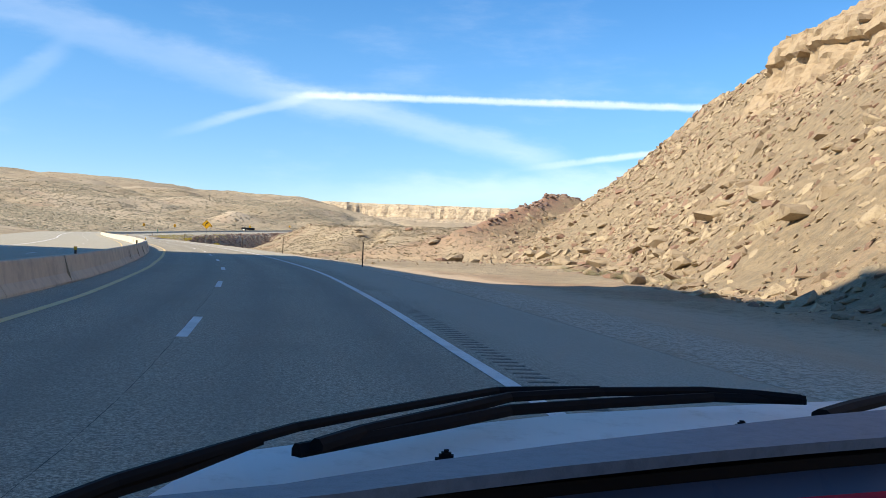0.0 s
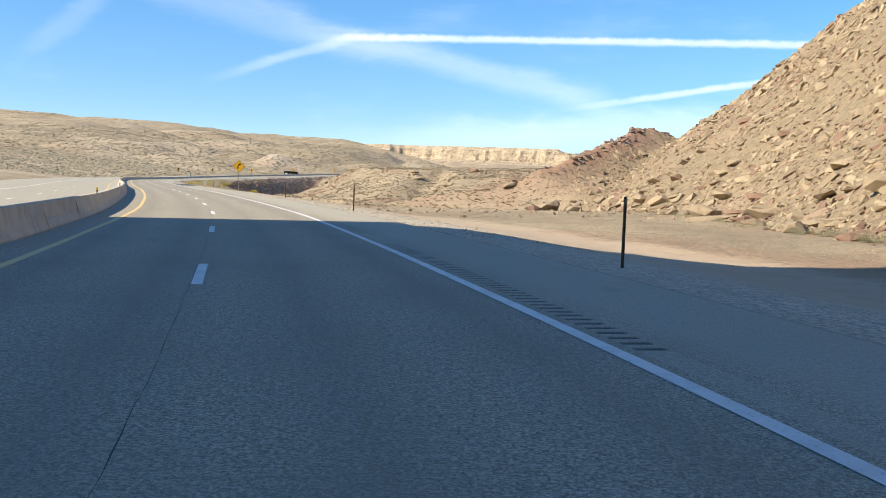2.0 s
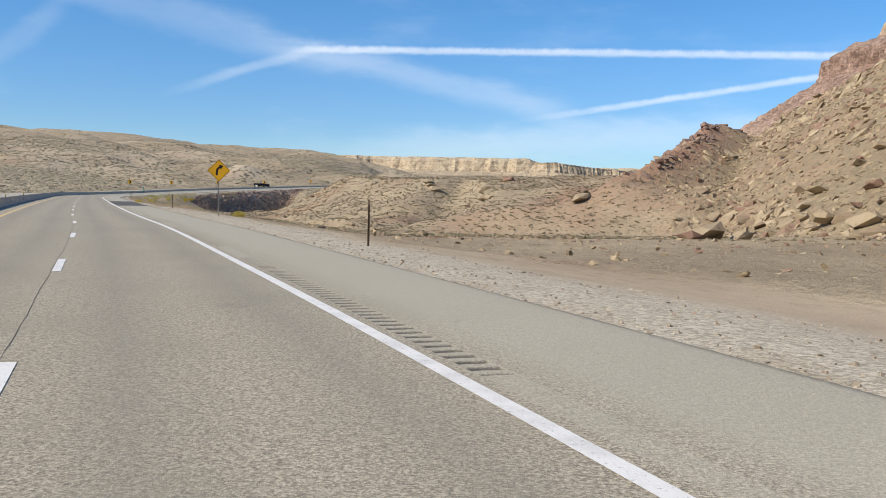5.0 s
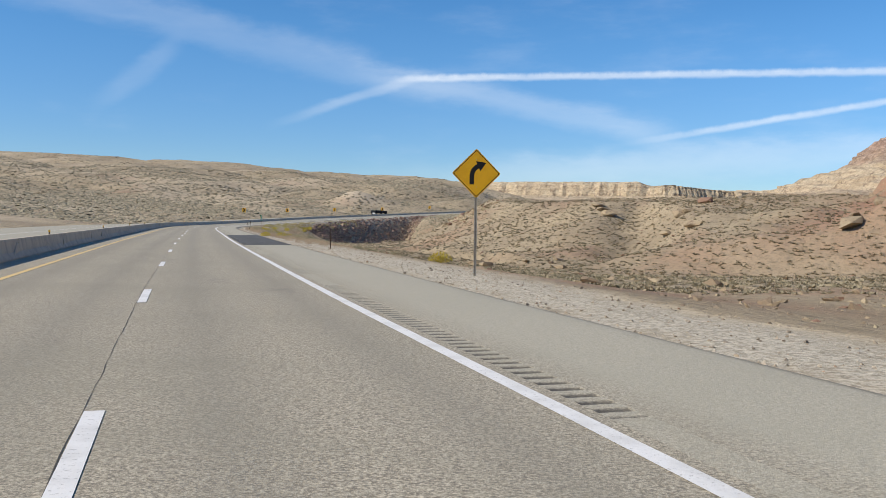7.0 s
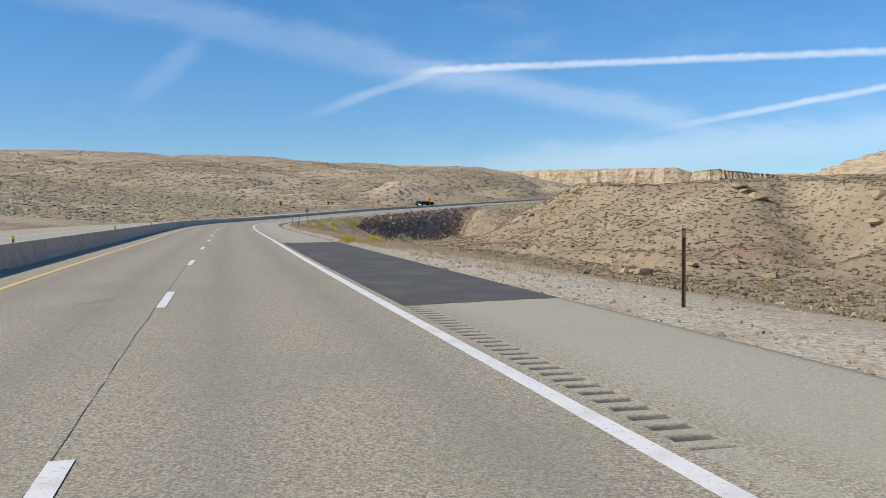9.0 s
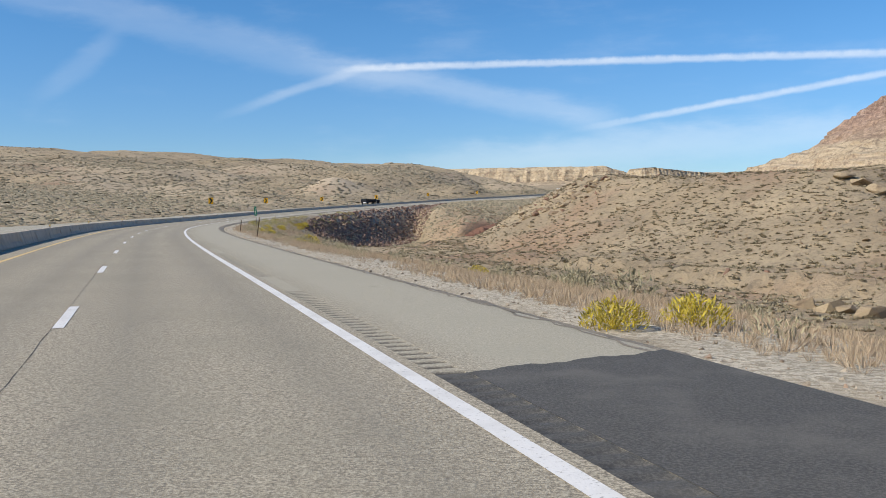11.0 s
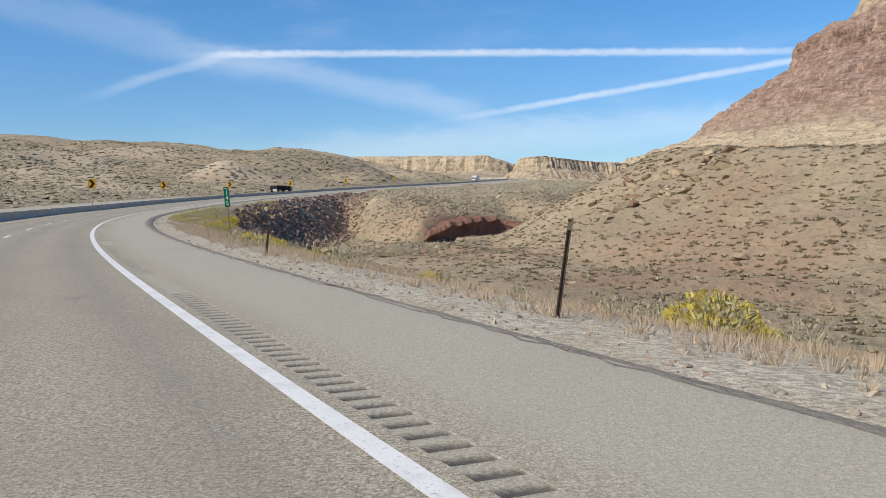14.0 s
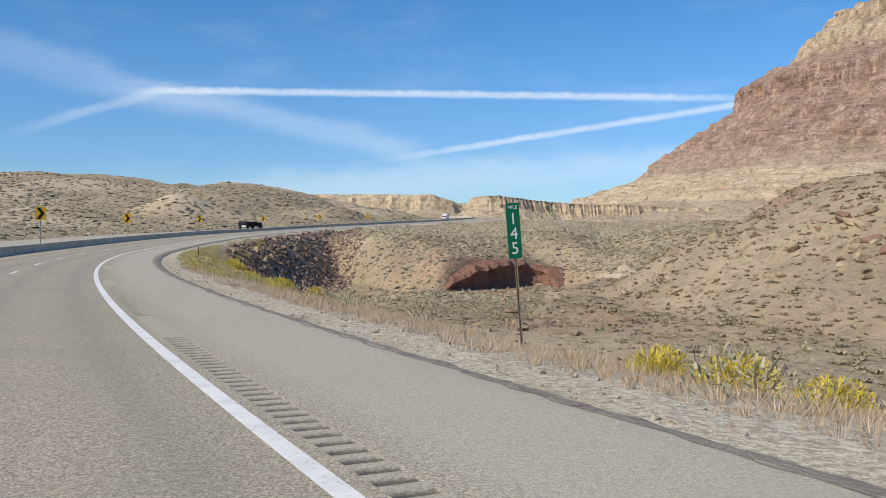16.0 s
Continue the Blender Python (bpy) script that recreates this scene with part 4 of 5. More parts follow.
# the largest blocks along the foot, each a thing of its own
boulder_meshes = []
for v, f in ROCKS:
    me = bpy.data.meshes.new("boulder")
    me.from_pydata([tuple(q) for q in v], [], [tuple(q) for q in f])
    me.materials.append(M_TALUS)
    boulder_meshes.append(me)
rr = np.random.RandomState(41)
SPOTS = [(1.5, 179, 2.6), (5.5, 181, 1.6), (-0.5, 176.5, 1.3), (20, 185, 2.4), (19, 192, 2.2), (-3, 234, 1.9), (-1.5, 236, 1.3), (3.7, 243, 2.0), (-17.2, 257, 1.5), (-20.2, 262, 1.3),
         (24, 143, 2.0), (21, 156.5, 2.3), (28, 133, 1.6), (32, 110, 2.4), (26, 167, 1.7), (-20.3, 219.6, 0.7), (-38.5, 254.7, 0.5), (-36, 251, 0.8), (-36, 237.3, 0.7), (-34.4, 186, 0.8),
         (-60.3, 308, 0.7), (-49.8, 316.8, 0.6), (-62.4, 314.7, 0.5), (-95.5, 402.5, 2.0), (-93.5, 405, 1.3), (-97.2, 400, 1.0), (-70, 333, 0.5), (25, 95, 1.7), (23, 122, 1.5), (29, 122, 1.9), (26, 100, 1.3), (34, 100, 2.2), (31, 80, 1.8),
         (-47.8, 249.8, 0.7), (-46.8, 248.0, 0.9), (-46.2, 247.2, 0.6), (-45.6, 245.3, 0.8), (-26.9, 291.1, 1.5), (-27.6, 293.6, 1.2), (-28.6, 296.4, 1.3), (-17.2, 271.5, 1.3), (-15.9, 270.7, 1.0), (-11.5, 282.9, 1.4),
         (-40.6, 250.1, 0.6), (-28.9, 199.1, 0.6), (-26.2, 186.7, 0.8), (-78.5, 363.5, 0.8), (-77.8, 348.3, 0.4), (-74.9, 354.9, 0.4), (-63.7, 360.8, 0.6), (-62.6, 361.4, 0.5)]
for _ in range(80):
    y = rr.uniform(85, 226)
    x = np.interp(y, (-60, 45, 85, 113, 143, 167, 190, 230, 300, 345), (24, 20, 20, 20, 21, 20, 14, 9, 12, 40)) + rr.uniform(-2, 22)
    SPOTS.append((x, y, 0.5 + 1.1 * rr.rand() ** 1.6))
for k, (x, y, size) in enumerate(SPOTS):
    ob = new("boulder", boulder_meshes[rr.randint(len(boulder_meshes))])
    ob.matrix_world = pose(x, y, float(ground_z(x, y)[0]) + 0.22 * size, rr.uniform(-14, 14), rr.uniform(-14, 14), rr.uniform(0, 360))
    ob.scale = (size, size * rr.uniform(0.8, 1.1), size * rr.uniform(0.8, 1.15))
    tagged(ob, "angular tan sandstone boulder resting on the slope" if size > 1 else "small tan sandstone block lying on the soil", "boulder", "boulders")

for x, y, wide, deep, tall, turn in ((18.9, 145.0, 3.1, 2.1, 1.15, -12), (21.6, 141.6, 1.5, 1.2, 1.1, 40), (25.2, 146.8, 1.7, 1.4, 1.5, 15), (24.0, 152.5, 2.3, 1.3, 0.7, -25)):
    ob = new("boulder", boulder_meshes[rr.randint(len(boulder_meshes))])
    ob.matrix_world = pose(x, y, float(ground_z(x, y)[0]) + 0.25 * tall, 4, -5, turn)
    ob.scale = (wide, deep, tall)
    tagged(ob, "long pale sandstone slab lying at the foot of the slope" if wide > 2 else "blocky tan boulder resting against a larger slab", "boulder", "boulders")

# stones over the knolls and the pullout
p = scatter(51, 38000, -110, 60, 130, 430, lambda x, y: step(offset_of(x, y), 8, 16) * np.clip(0.42 + 0.9 * G3(x, y, 14, 3), 0.06, 1))
strewn("scattered_stones", STONES, p, sizes_of(52, len(p), 0.07, 0.5, 2.6), M_TALUS, "pale stones scattered over the desert slopes", "stones", 53, 0.4)
M_PEBBLE = material("pale_gravel", boulder((0.56, 0.48, 0.37), (0.36, 0.30, 0.225), (0.26, 0.21, 0.155), (0.44, 0.32, 0.23)), 0.95, spec=0.15)
rg = np.random.RandomState(54)
q = on_road(rg.uniform(station(62), station(345), 9000), 3.35 + 5.0 * rg.rand(9000) ** 1.5)
p = np.stack([q[:, 0], q[:, 1], ground_z(q[:, 0], q[:, 1])], 1)
strewn("roadside_gravel", PEBBLES, p, sizes_of(55, len(p), 0.016, 0.06, 2.0), M_PEBBLE, "loose pale gravel along the shoulder", "gravel", 56, 0.5)

# dark rock fill on the road's inner bank
def bank_points(seed, n):
    r = np.random.RandomState(seed)
    s = r.uniform(station(372), station(512), n)
    lo = np.interp(s, (station(372), station(400), station(512)), (9.0, 5.2, 4.4))
    d = lo + (np.interp(s, (station(372), station(420), station(470), station(512)), (12, 17, 20, 12)) - lo) * r.rand(n)
    q = on_road(s, d)
    return np.stack([q[:, 0], q[:, 1], ground_z(q[:, 0], q[:, 1])], 1)


p = bank_points(61, 6800)
strewn("dark_riprap", STONES, p, sizes_of(62, len(p), 0.18, 0.8, 1.8), M_RIPRAP, "dark purple-brown rock fill on the road bank", "riprap", 63, 0.5)


def tufts(count, blades, height, spread, seed, bush=False, wide=0.02):
    """Plants as bunches of thin upright blades or of small leaves over a dome."""
    r = np.random.RandomState(seed)
    out = []
    for _ in range(count):
        v, f = [], []
        for b in range(blades):
            a, rad = r.rand() * 2 * np.pi, math.sqrt(r.rand())
            if bush:
                up = r.rand() ** 0.7
                mid = np.array([math.cos(a) * rad * spread, math.sin(a) * rad * spread, height * (0.12 + 0.88 * up * math.sqrt(max(0.03, 1 - 0.9 * rad * rad)))])
                lean = np.array([math.cos(a) * rad, math.sin(a) * rad, 0.5 + r.rand()]) + 0.5 * r.randn(3)
                lean *= min(0.06, height * 0.10) / np.linalg.norm(lean)
                root, top = mid - lean, mid + lean
            else:
                root = np.array([math.cos(a), math.sin(a), 0]) * rad * spread * 0.6
                lean = spread * (0.2 + 0.9 * r.rand())
                top = root + np.array([math.cos(a) * lean, math.sin(a) * lean, height * (0.35 + 0.65 * r.rand())])
            side = r.randn(3)
            side[2] *= 0.3
            side = side / np.linalg.norm(side) * wide * (0.6 + 0.8 * r.rand())
            i = len(v)
            if not bush:
                v += [root - side, root + side, top]
                f.append([i, i + 1, i + 2])
                continue
            v += [root - side, root + side, top + side * 0.5, top - side * 0.5]
            f.append([i, i + 1, i + 2, i + 3])
            if bush and blades > 300 and b % 5 == 0:
                stem = side * 0.25
                v += [-stem, stem, mid + stem, mid - stem]
                f.append([i + 4, i + 5, i + 6, i + 7])
        out.append(solid(v, f))
    return out


def domes(count, seed):
    """Small ragged shrubs: broad leaning blades round a middle."""
    r = np.random.RandomState(seed)
    out = []
    for _ in range(count):
        v, f = [], []
        for k in range(9):
            a, rad = 2.4 * k + r.uniform(-0.4, 0.4), math.sqrt((k + 0.5) / 9)
            mid = np.array([math.cos(a) * 0.5 * rad, math.sin(a) * 0.5 * rad, -0.1])
            tip = np.array([math.cos(a) * rad * r.uniform(0.75, 1.1), math.sin(a) * rad * r.uniform(0.75, 1.1), r.uniform(0.75, 1.05) * (1.0 - 0.62 * rad * rad)])
            side = np.array([-math.sin(a), math.cos(a), 0.0]) * r.uniform(0.26, 0.44)
            v += [mid - side, mid + side, tip]
            f.append([3 * k, 3 * k + 1, 3 * k + 2])
        out.append(solid(v, f))
    return out


def tussocks(count, seed):
    """Pointed cushions for shrubs a few hundred metres off."""
    r = np.random.RandomState(seed)
    out = []
    for _ in range(count):
        v = [(math.cos(1.2566 * k) * r.uniform(0.7, 1.15), math.sin(1.2566 * k) * r.uniform(0.7, 1.15), -0.1) for k in range(5)] + [(0.25 * r.randn(), 0.25 * r.randn(), 0.8)]
        out.append(solid(v, [[k, (k + 1) % 5, 5] for k in range(5)]))
    return out


SAGE = tufts(8, 120, 0.62, 0.6, 71, True, 0.018)
SCRUB = tufts(10, 52, 0.46, 0.62, 75, True, 0.026)
GRASS = tufts(16, 18, 0.27, 0.17, 72, False, 0.0062)
BLOOM = tufts(6, 760, 0.80, 0.80, 73, True, 0.019)
CUSHION = domes(8, 74)
TUSSOCK = tussocks(9, 78)


def slopes(x, y):
    d = offset_of(x, y)
    return step(d, 10, 20) * np.clip(0.8 + 0.35 * G2(x, y, 18, 3), 0.5, 1) * (1 - 0.8 * step(x - np.interp(y, (0, 190, 230, 300, 345), (12, 8, 4, 10, 40)), -2, 8) * (1 - step(y, 300, 330)))


p = scatter(81, 92000, -112, 62, 175, 470, lambda x, y: slopes(x, y) * (1 - step(y, 195, 235) * (1 - step(offset_of(x, y), 18, 34))))
strewn("low_shrubs", CUSHION, p, sizes_of(82, len(p), 0.14, 0.44, 1.3)[:, None] * np.array([1.5, 1.2, 0.58]), M_BRUSH, "low grey-brown desert shrubs on the slopes", "shrubs", 83, 0.12)
p = scatter(84, 12500, -112, 30, 185, 405, lambda x, y: slopes(x, y) * (1 - step(offset_of(x, y), 28, 46)))
strewn("sagebrush", SCRUB, p, sizes_of(85, len(p), 0.3, 0.9, 1.5), M_GREEN, "wiry grey-green sagebrush on dry soil", "sagebrush", 86, 0.1)
p = scatter(87, 3200, 6, 78, 20, 330, lambda x, y: on_talus(x, y) * 0.6)
strewn("hillside_shrubs", CUSHION, p, sizes_of(88, len(p), 0.15, 0.5, 1.6)[:, None] * np.array([1.1, 1.0, 0.7]), M_SAGE, "small dry shrubs between the boulders", "shrubs", 89, 0.15)

rt = np.random.RandomState(114)
yt = rt.uniform(84, 172, 150)
xt = np.interp(yt, (84, 98, 106, 113, 132, 150, 172), (20.2, 20.2, 19.6, 18.6, 17.6, 18.0, 17.0)) + rt.uniform(-0.9, 2.6, 150)
strewn("slope_foot_brush", SAGE, np.stack([xt, yt, ground_z(xt, yt)], 1), sizes_of(115, 150, 0.4, 1.15, 1.3), M_GREEN, "soft grey-green brush along the foot of the rocky slope", "brush", 116, 0.1)


def far_left(x, y):
    d = offset_of(x, y)
    return step(-d, 26, 36) * np.clip(0.65 + 0.5 * G1(x, y, 60, 3), 0.25, 1)


p = scatter(91, 88000, -420, 0, 330, 860, far_left)
strewn("hill_shrubs", TUSSOCK, p, sizes_of(92, len(p), 0.28, 0.95, 1.4)[:, None] * np.array([1.75, 1.4, 0.56]), M_SAGE, "countless dark shrubs dotting the long hill", "shrubs", 93, 0.1)
p = scatter(94, 42000, -900, 60, 700, 1500, lambda x, y: np.clip(0.5 + 0.9 * G2(x, y, 90, 3), 0.2, 1) * step(-x, -60, 60))
strewn("distant_shrubs", TUSSOCK, p, sizes_of(95, len(p), 0.6, 1.6, 1.5)[:, None] * np.array([1.3, 1.0, 0.5]), M_SAGE, "dark specks of shrubs on the distant hill", "shrubs", 96, 0.1)
p = scatter(97, 22000, -90, 330, 450, 1250, lambda x, y: step(offset_of(x, y), 8, 20) * 0.8)
strewn("plain_shrubs", TUSSOCK, p, sizes_of(98, len(p), 0.35, 1.1, 1.5)[:, None] * np.array([1.25, 1.0, 0.55]), M_SAGE, "grey shrubs across the plain below the mesa", "shrubs", 99, 0.1)


p = scatter(110, 26000, -112, 40, 412, 620, lambda x, y: step(offset_of(x, y), 12, 20) * 0.85)
strewn("bench_shrubs", TUSSOCK, p, sizes_of(111, len(p), 0.2, 0.75, 1.5)[:, None] * np.array([1.25, 1.0, 0.75]), M_SAGE, "dark shrubs over the bench beyond the gully", "shrubs", 112, 0.12)


def verge(x, y):
    d = offset_of(x, y)
    near = step(d, 4.6, 5.8) * (1 - step(d, 11, 18))
    return near * step(y, 175, 215) * (1 - step(y, 380, 430)) * np.clip(0.6 + 1.0 * G3(x, y, 6, 3), 0.1, 1)


def verge_points(seed, n):
    """Places in the strip of grass beside the shoulder."""
    r = np.random.RandomState(seed)
    s = r.uniform(station(178), station(402), n)
    ys = np.interp(s, EDGE_S, EDGE[:, 1])
    wide = np.interp(ys, (178, 205, 240, 330, 402), (2.0, 8.0, 14.0, 14.0, 7.0))
    d = 4.1 + wide * r.rand(n) ** 1.3
    q = on_road(s, d)
    keep = r.rand(n) < np.clip(0.62 + 1.1 * G3(q[:, 0], q[:, 1], 5, 3), 0.08, 1) * step(d, 4.0, 4.9) * step(ys, 178, 200)
    q = q[keep]
    return np.stack([q[:, 0], q[:, 1], ground_z(q[:, 0], q[:, 1])], 1)


p = verge_points(101, 35000)
strewn("dry_grass", GRASS, p, sizes_of(102, len(p), 0.4, 1.2, 1.1), M_STRAW, "straw-coloured dry grass along the verge", "grass", 103, 0.15)
p = scatter(104, 2300, -112, -40, 200, 400, lambda x, y: verge(x, y))
strewn("verge_brush", SAGE, p, sizes_of(105, len(p), 0.5, 1.3, 1.4), M_GREEN, "pale green brush among the dry grass", "brush", 106, 0.1)
M_YELLOWISH = material("yellow_green_brush", leafy((0.50, 0.43, 0.15), (0.30, 0.27, 0.12)), 0.95, spec=0.1)
rb = np.random.RandomState(107)
sb, db = rb.uniform(station(322), station(436), 240), 4.7 + 4.0 * rb.rand(240) ** 1.5
qb = on_road(sb, db)
qb[:, 2] = ground_z(qb[:, 0], qb[:, 1])
strewn("yellow_brush", SAGE, qb, sizes_of(108, 240, 0.5, 1.15, 1.3), M_YELLOWISH, "yellow-green brush along the top of the road bank", "brush", 109, 0.1)
bloom_meshes = []
for v, f in BLOOM:
    me = bpy.data.meshes.new("rabbitbrush")
    me.from_pydata([tuple(q) for q in v], [], [tuple(q) for q in f])
    me.materials.append(M_BLOOM)
    bloom_meshes.append(me)
for x, y, size in ((-64.0, 207.6, 0.62), (-62.7, 208.4, 0.66), (-66.4, 226.6, 0.5), (-79.9, 262.3, 1.05), (-79.2, 261.8, 0.5), (-91, 293.2, 0.8), (-91.9, 294, 0.65), (-90.2, 292, 0.7),
                   (-88.9, 301.6, 0.9), (-87.8, 302.2, 0.7), (-43.4, 174.5, 0.85), (-104.5, 369, 1.2), (-104.3, 373, 1.3), (-105, 377, 1.1), (-103, 364, 1.0), (-98.5, 322, 0.8), (-97, 318, 0.7), (-101, 341, 0.9), (-99.6, 336, 0.8), (-83.8, 276, 0.6)):
    ob = new("rabbitbrush", bloom_meshes[rr.randint(len(bloom_meshes))])
    ob.matrix_world = pose(x, y, float(ground_z(x, y)[0]) - 0.03, 0, 0, rr.uniform(0, 360))
    ob.scale = (size, size, size * rr.uniform(0.85, 1.05))
    tagged(ob, "rounded rabbitbrush in yellow autumn bloom on the verge", "bush", "rabbitbrush")

sage_meshes = []
for v, f in tufts(4, 700, 0.95, 0.95, 76, True, 0.020):
    me = bpy.data.meshes.new("greasewood")
    me.from_pydata([tuple(q) for q in v], [], [tuple(q) for q in f])
    me.materials.append(M_GREEN)
    sage_meshes.append(me)
for x, y, size in ((-63.5, 221.9, 0.75), (-58.2, 222.6, 0.8), (-86.0, 311.5, 0.9), (-84.5, 309.0, 0.7), (-79.5, 296.0, 0.75), (-81.2, 298.5, 0.9), (-94.0, 352.0, 1.0), (-91.5, 349.0, 0.8), (19.2, 109.0, 0.9), (19.9, 105.6, 1.0), (19.4, 101.6, 1.0), (20.4, 100.0, 1.1), (18.3, 113.6, 0.7)):
    ob = new("greasewood", sage_meshes[rr.randint(len(sage_meshes))])
    ob.matrix_world = pose(x, y, float(ground_z(x, y)[0]) - 0.03, 0, 0, rr.uniform(0, 360))
    ob.scale = (size * 1.1, size, size * rr.uniform(0.8, 1.0))
    tagged(ob, "dense grey-green bush growing at the foot of the slope", "bush", "grey-green bushes")


# ---------------------------------------------------------------- signs, posts and traffic
M_SIGN = material("yellow_sign_sheeting", lambda k: k.colour(k.mix(k.ramp(k.noise(3, 4), 0.4, 0.7), (0.78, 0.42, 0.015), (0.70, 0.37, 0.015))), 0.45)
M_BLACK = material("black_sign_ink", (0.012, 0.012, 0.012), 0.5)
M_GREENSIGN = material("green_sign_sheeting", lambda k: k.colour(k.mix(k.ramp(k.noise(3, 4), 0.4, 0.7), (0.0, 0.155, 0.075), (0.0, 0.13, 0.06))), 0.45)
M_WHITESIGN = material("white_sign_ink", (0.8, 0.8, 0.78), 0.5)
M_STEEL = material("galvanised_steel", lambda k: k.colour(k.mix(k.ramp(k.noise(9, 4), 0.4, 0.7), (0.44, 0.41, 0.35), (0.34, 0.31, 0.26))), 0.6, 0.25)
M_RUST = material("rusty_post", lambda k: k.colour(k.mix(k.ramp(k.noise(12, 5), 0.4, 0.7), (0.17, 0.115, 0.075), (0.09, 0.065, 0.048))), 0.8, 0.2)
M_WOOD = material("weathered_wood", lambda k: k.colour(k.mix(k.ramp(k.noise(10, 5, 0.6, (1, 1, 0.1)), 0.4, 0.7), (0.30, 0.235, 0.16), (0.19, 0.145, 0.10))), 0.9)


def part(name, bm, mat, parent, label=""):
    me = bpy.data.meshes.new(name)
    bm.to_mesh(me)
    bm.free()
    me.materials.append(mat)
    ob = new(name, me)
    ob.parent = parent
    return tagged(ob, label)


def box(bm, lo, hi, bevel=0.0):
    m = bmesh.ops.create_cube(bm, size=1.0, matrix=Matrix.LocRotScale([(a + b) / 2 for a, b in zip(lo, hi)], None, [b - a for a, b in zip(lo, hi)]))
    if bevel:
        bmesh.ops.bevel(bm, geom=list({e for v in m["verts"] for e in v.link_edges}), offset=bevel, segments=2, affect="EDGES")
    return bm


def plate(points, y0, y1, bevel=0.0):
    """A flat plate from an outline in x and z, between two depths."""
    bm = bmesh.new()
    face = bm.faces.new([bm.verts.new((a, y0, b)) for a, b in points])
    out = bmesh.ops.extrude_face_region(bm, geom=[face])
    bmesh.ops.translate(bm, verts=[v for v in out["geom"] if isinstance(v, bmesh.types.BMVert)], vec=(0, y1 - y0, 0))
    bmesh.ops.recalc_face_normals(bm, faces=bm.faces)
    return bm


def rounded(points, r, n=4):
    """An outline with its corners rounded."""
    out = []
    for i, p in enumerate(points):
        a, b = Vector(points[i - 1]), Vector(points[(i + 1) % len(points)])
        c = Vector(p)
        u, v = (a - c).normalized() * r, (b - c).normalized() * r
        for k in range(n + 1):
            t = k / n
            out.append(tuple((c + u) * (1 - t) ** 2 + c * 2 * t * (1 - t) + (c + v) * t * t))
    return out


def u_post(height, deep=0.5, w=0.042):
    """A steel post of hat section with punched face."""
    bm = bmesh.new()
    prof = ((-w, 0.0), (-w * 0.55, 0.0), (-w * 0.4, w * 0.8), (w * 0.4, w * 0.8), (w * 0.55, 0.0), (w, 0.0), (w, 0.005), (w * 0.6, 0.006), (w * 0.45, w * 0.92), (-w * 0.45, w * 0.92), (-w * 0.6, 0.006), (-w, 0.005))
    a = [bm.verts.new((x, y, -deep)) for x, y in prof]
    b = [bm.verts.new((x, y, height)) for x, y in prof]
    for i in range(len(prof)):
        j = (i + 1) % len(prof)
        bm.faces.new((a[i], a[j], b[j], b[i]))
    bm.faces.new(b)
    bm.faces.new(a[::-1])
    return bm


def bolt_head(x, z, y):
    bm = bmesh.new()
    bmesh.ops.create_cone(bm, cap_ends=True, segments=6, radius1=0.014, radius2=0.012, depth=0.012, matrix=Matrix.Translation((x, y, z)) @ Matrix.Rotation(radians(90), 4, "X"))
    return bm


# the curve warning sign
sx0, sy0 = -39.62, 151.9
sz0 = float(ground_z(sx0, sy0)[0])
curve_sign = tagged(new("curve_warning_sign"), "yellow diamond curve warning sign on a steel post", "road sign")
curve_sign.matrix_world = pose(sx0, sy0, sz0, 0, 0, 14)
top = 3.73 - sz0
mid = top - 0.765
part("post", u_post(top - 0.05, 0.5, 0.045), M_STEEL, curve_sign)
R = 0.765
panel = part("sign_panel", plate(rounded([(R, mid), (0, mid + R), (-R, mid), (0, mid - R)], 0.06), -0.006, -0.003), M_SIGN, curve_sign)
ring_out, ring_in = rounded([(R - 0.035, mid), (0, mid + R - 0.035), (-R + 0.035, mid), (0, mid - R + 0.035)], 0.05), rounded([(R - 0.065, mid), (0, mid + R - 0.065), (-R + 0.065, mid), (0, mid - R + 0.065)], 0.04)
bm = bmesh.new()
va, vb = [bm.verts.new((x, -0.0075, z)) for x, z in ring_out], [bm.verts.new((x, -0.0075, z)) for x, z in ring_in]
for i in range(len(va)):
    j = (i + 1) % len(va)
    bm.faces.new((va[i], va[j], vb[j], vb[i]))
part("border", bm, M_BLACK, panel, "thin black border")
shape_out, shape_in = [(-0.21, -0.34), (-0.21, -0.08)], [(-0.07, -0.34), (-0.07, -0.08)]
for k in range(9):
    a = radians(180 - 66 * k / 8)
    shape_out.append((0.19 + 0.40 * math.cos(a), -0.08 + 0.40 * math.sin(a)))
    shape_in.append((0.19 + 0.26 * math.cos(a), -0.08 + 0.26 * math.sin(a)))
bm = bmesh.new()
va, vb = [bm.verts.new((x, -0.008, mid + z)) for x, z in shape_out], [bm.verts.new((x, -0.008, mid + z)) for x, z in shape_in]
for i in range(len(va) - 1):
    bm.faces.new((va[i], va[i + 1], vb[i + 1], vb[i]))
ex, ez = (shape_out[-1][0] + shape_in[-1][0]) / 2, (shape_out[-1][1] + shape_in[-1][1]) / 2
dirx, dirz = math.cos(radians(24)), math.sin(radians(24))
tri3 = [(ex - dirz * 0.17, ez + dirx * 0.17), (ex + dirx * 0.27, ez + dirz * 0.27), (ex + dirz * 0.17, ez - dirx * 0.17)]
bm.faces.new([bm.verts.new((x, -0.008, mid + z)) for x, z in tri3])
part("arrow", bm, M_BLACK, panel, "black arrow that bends to the right")
for z in (mid - 0.42, mid + 0.42):
    part("bolt", bolt_head(0, z, -0.012), M_STEEL, panel)


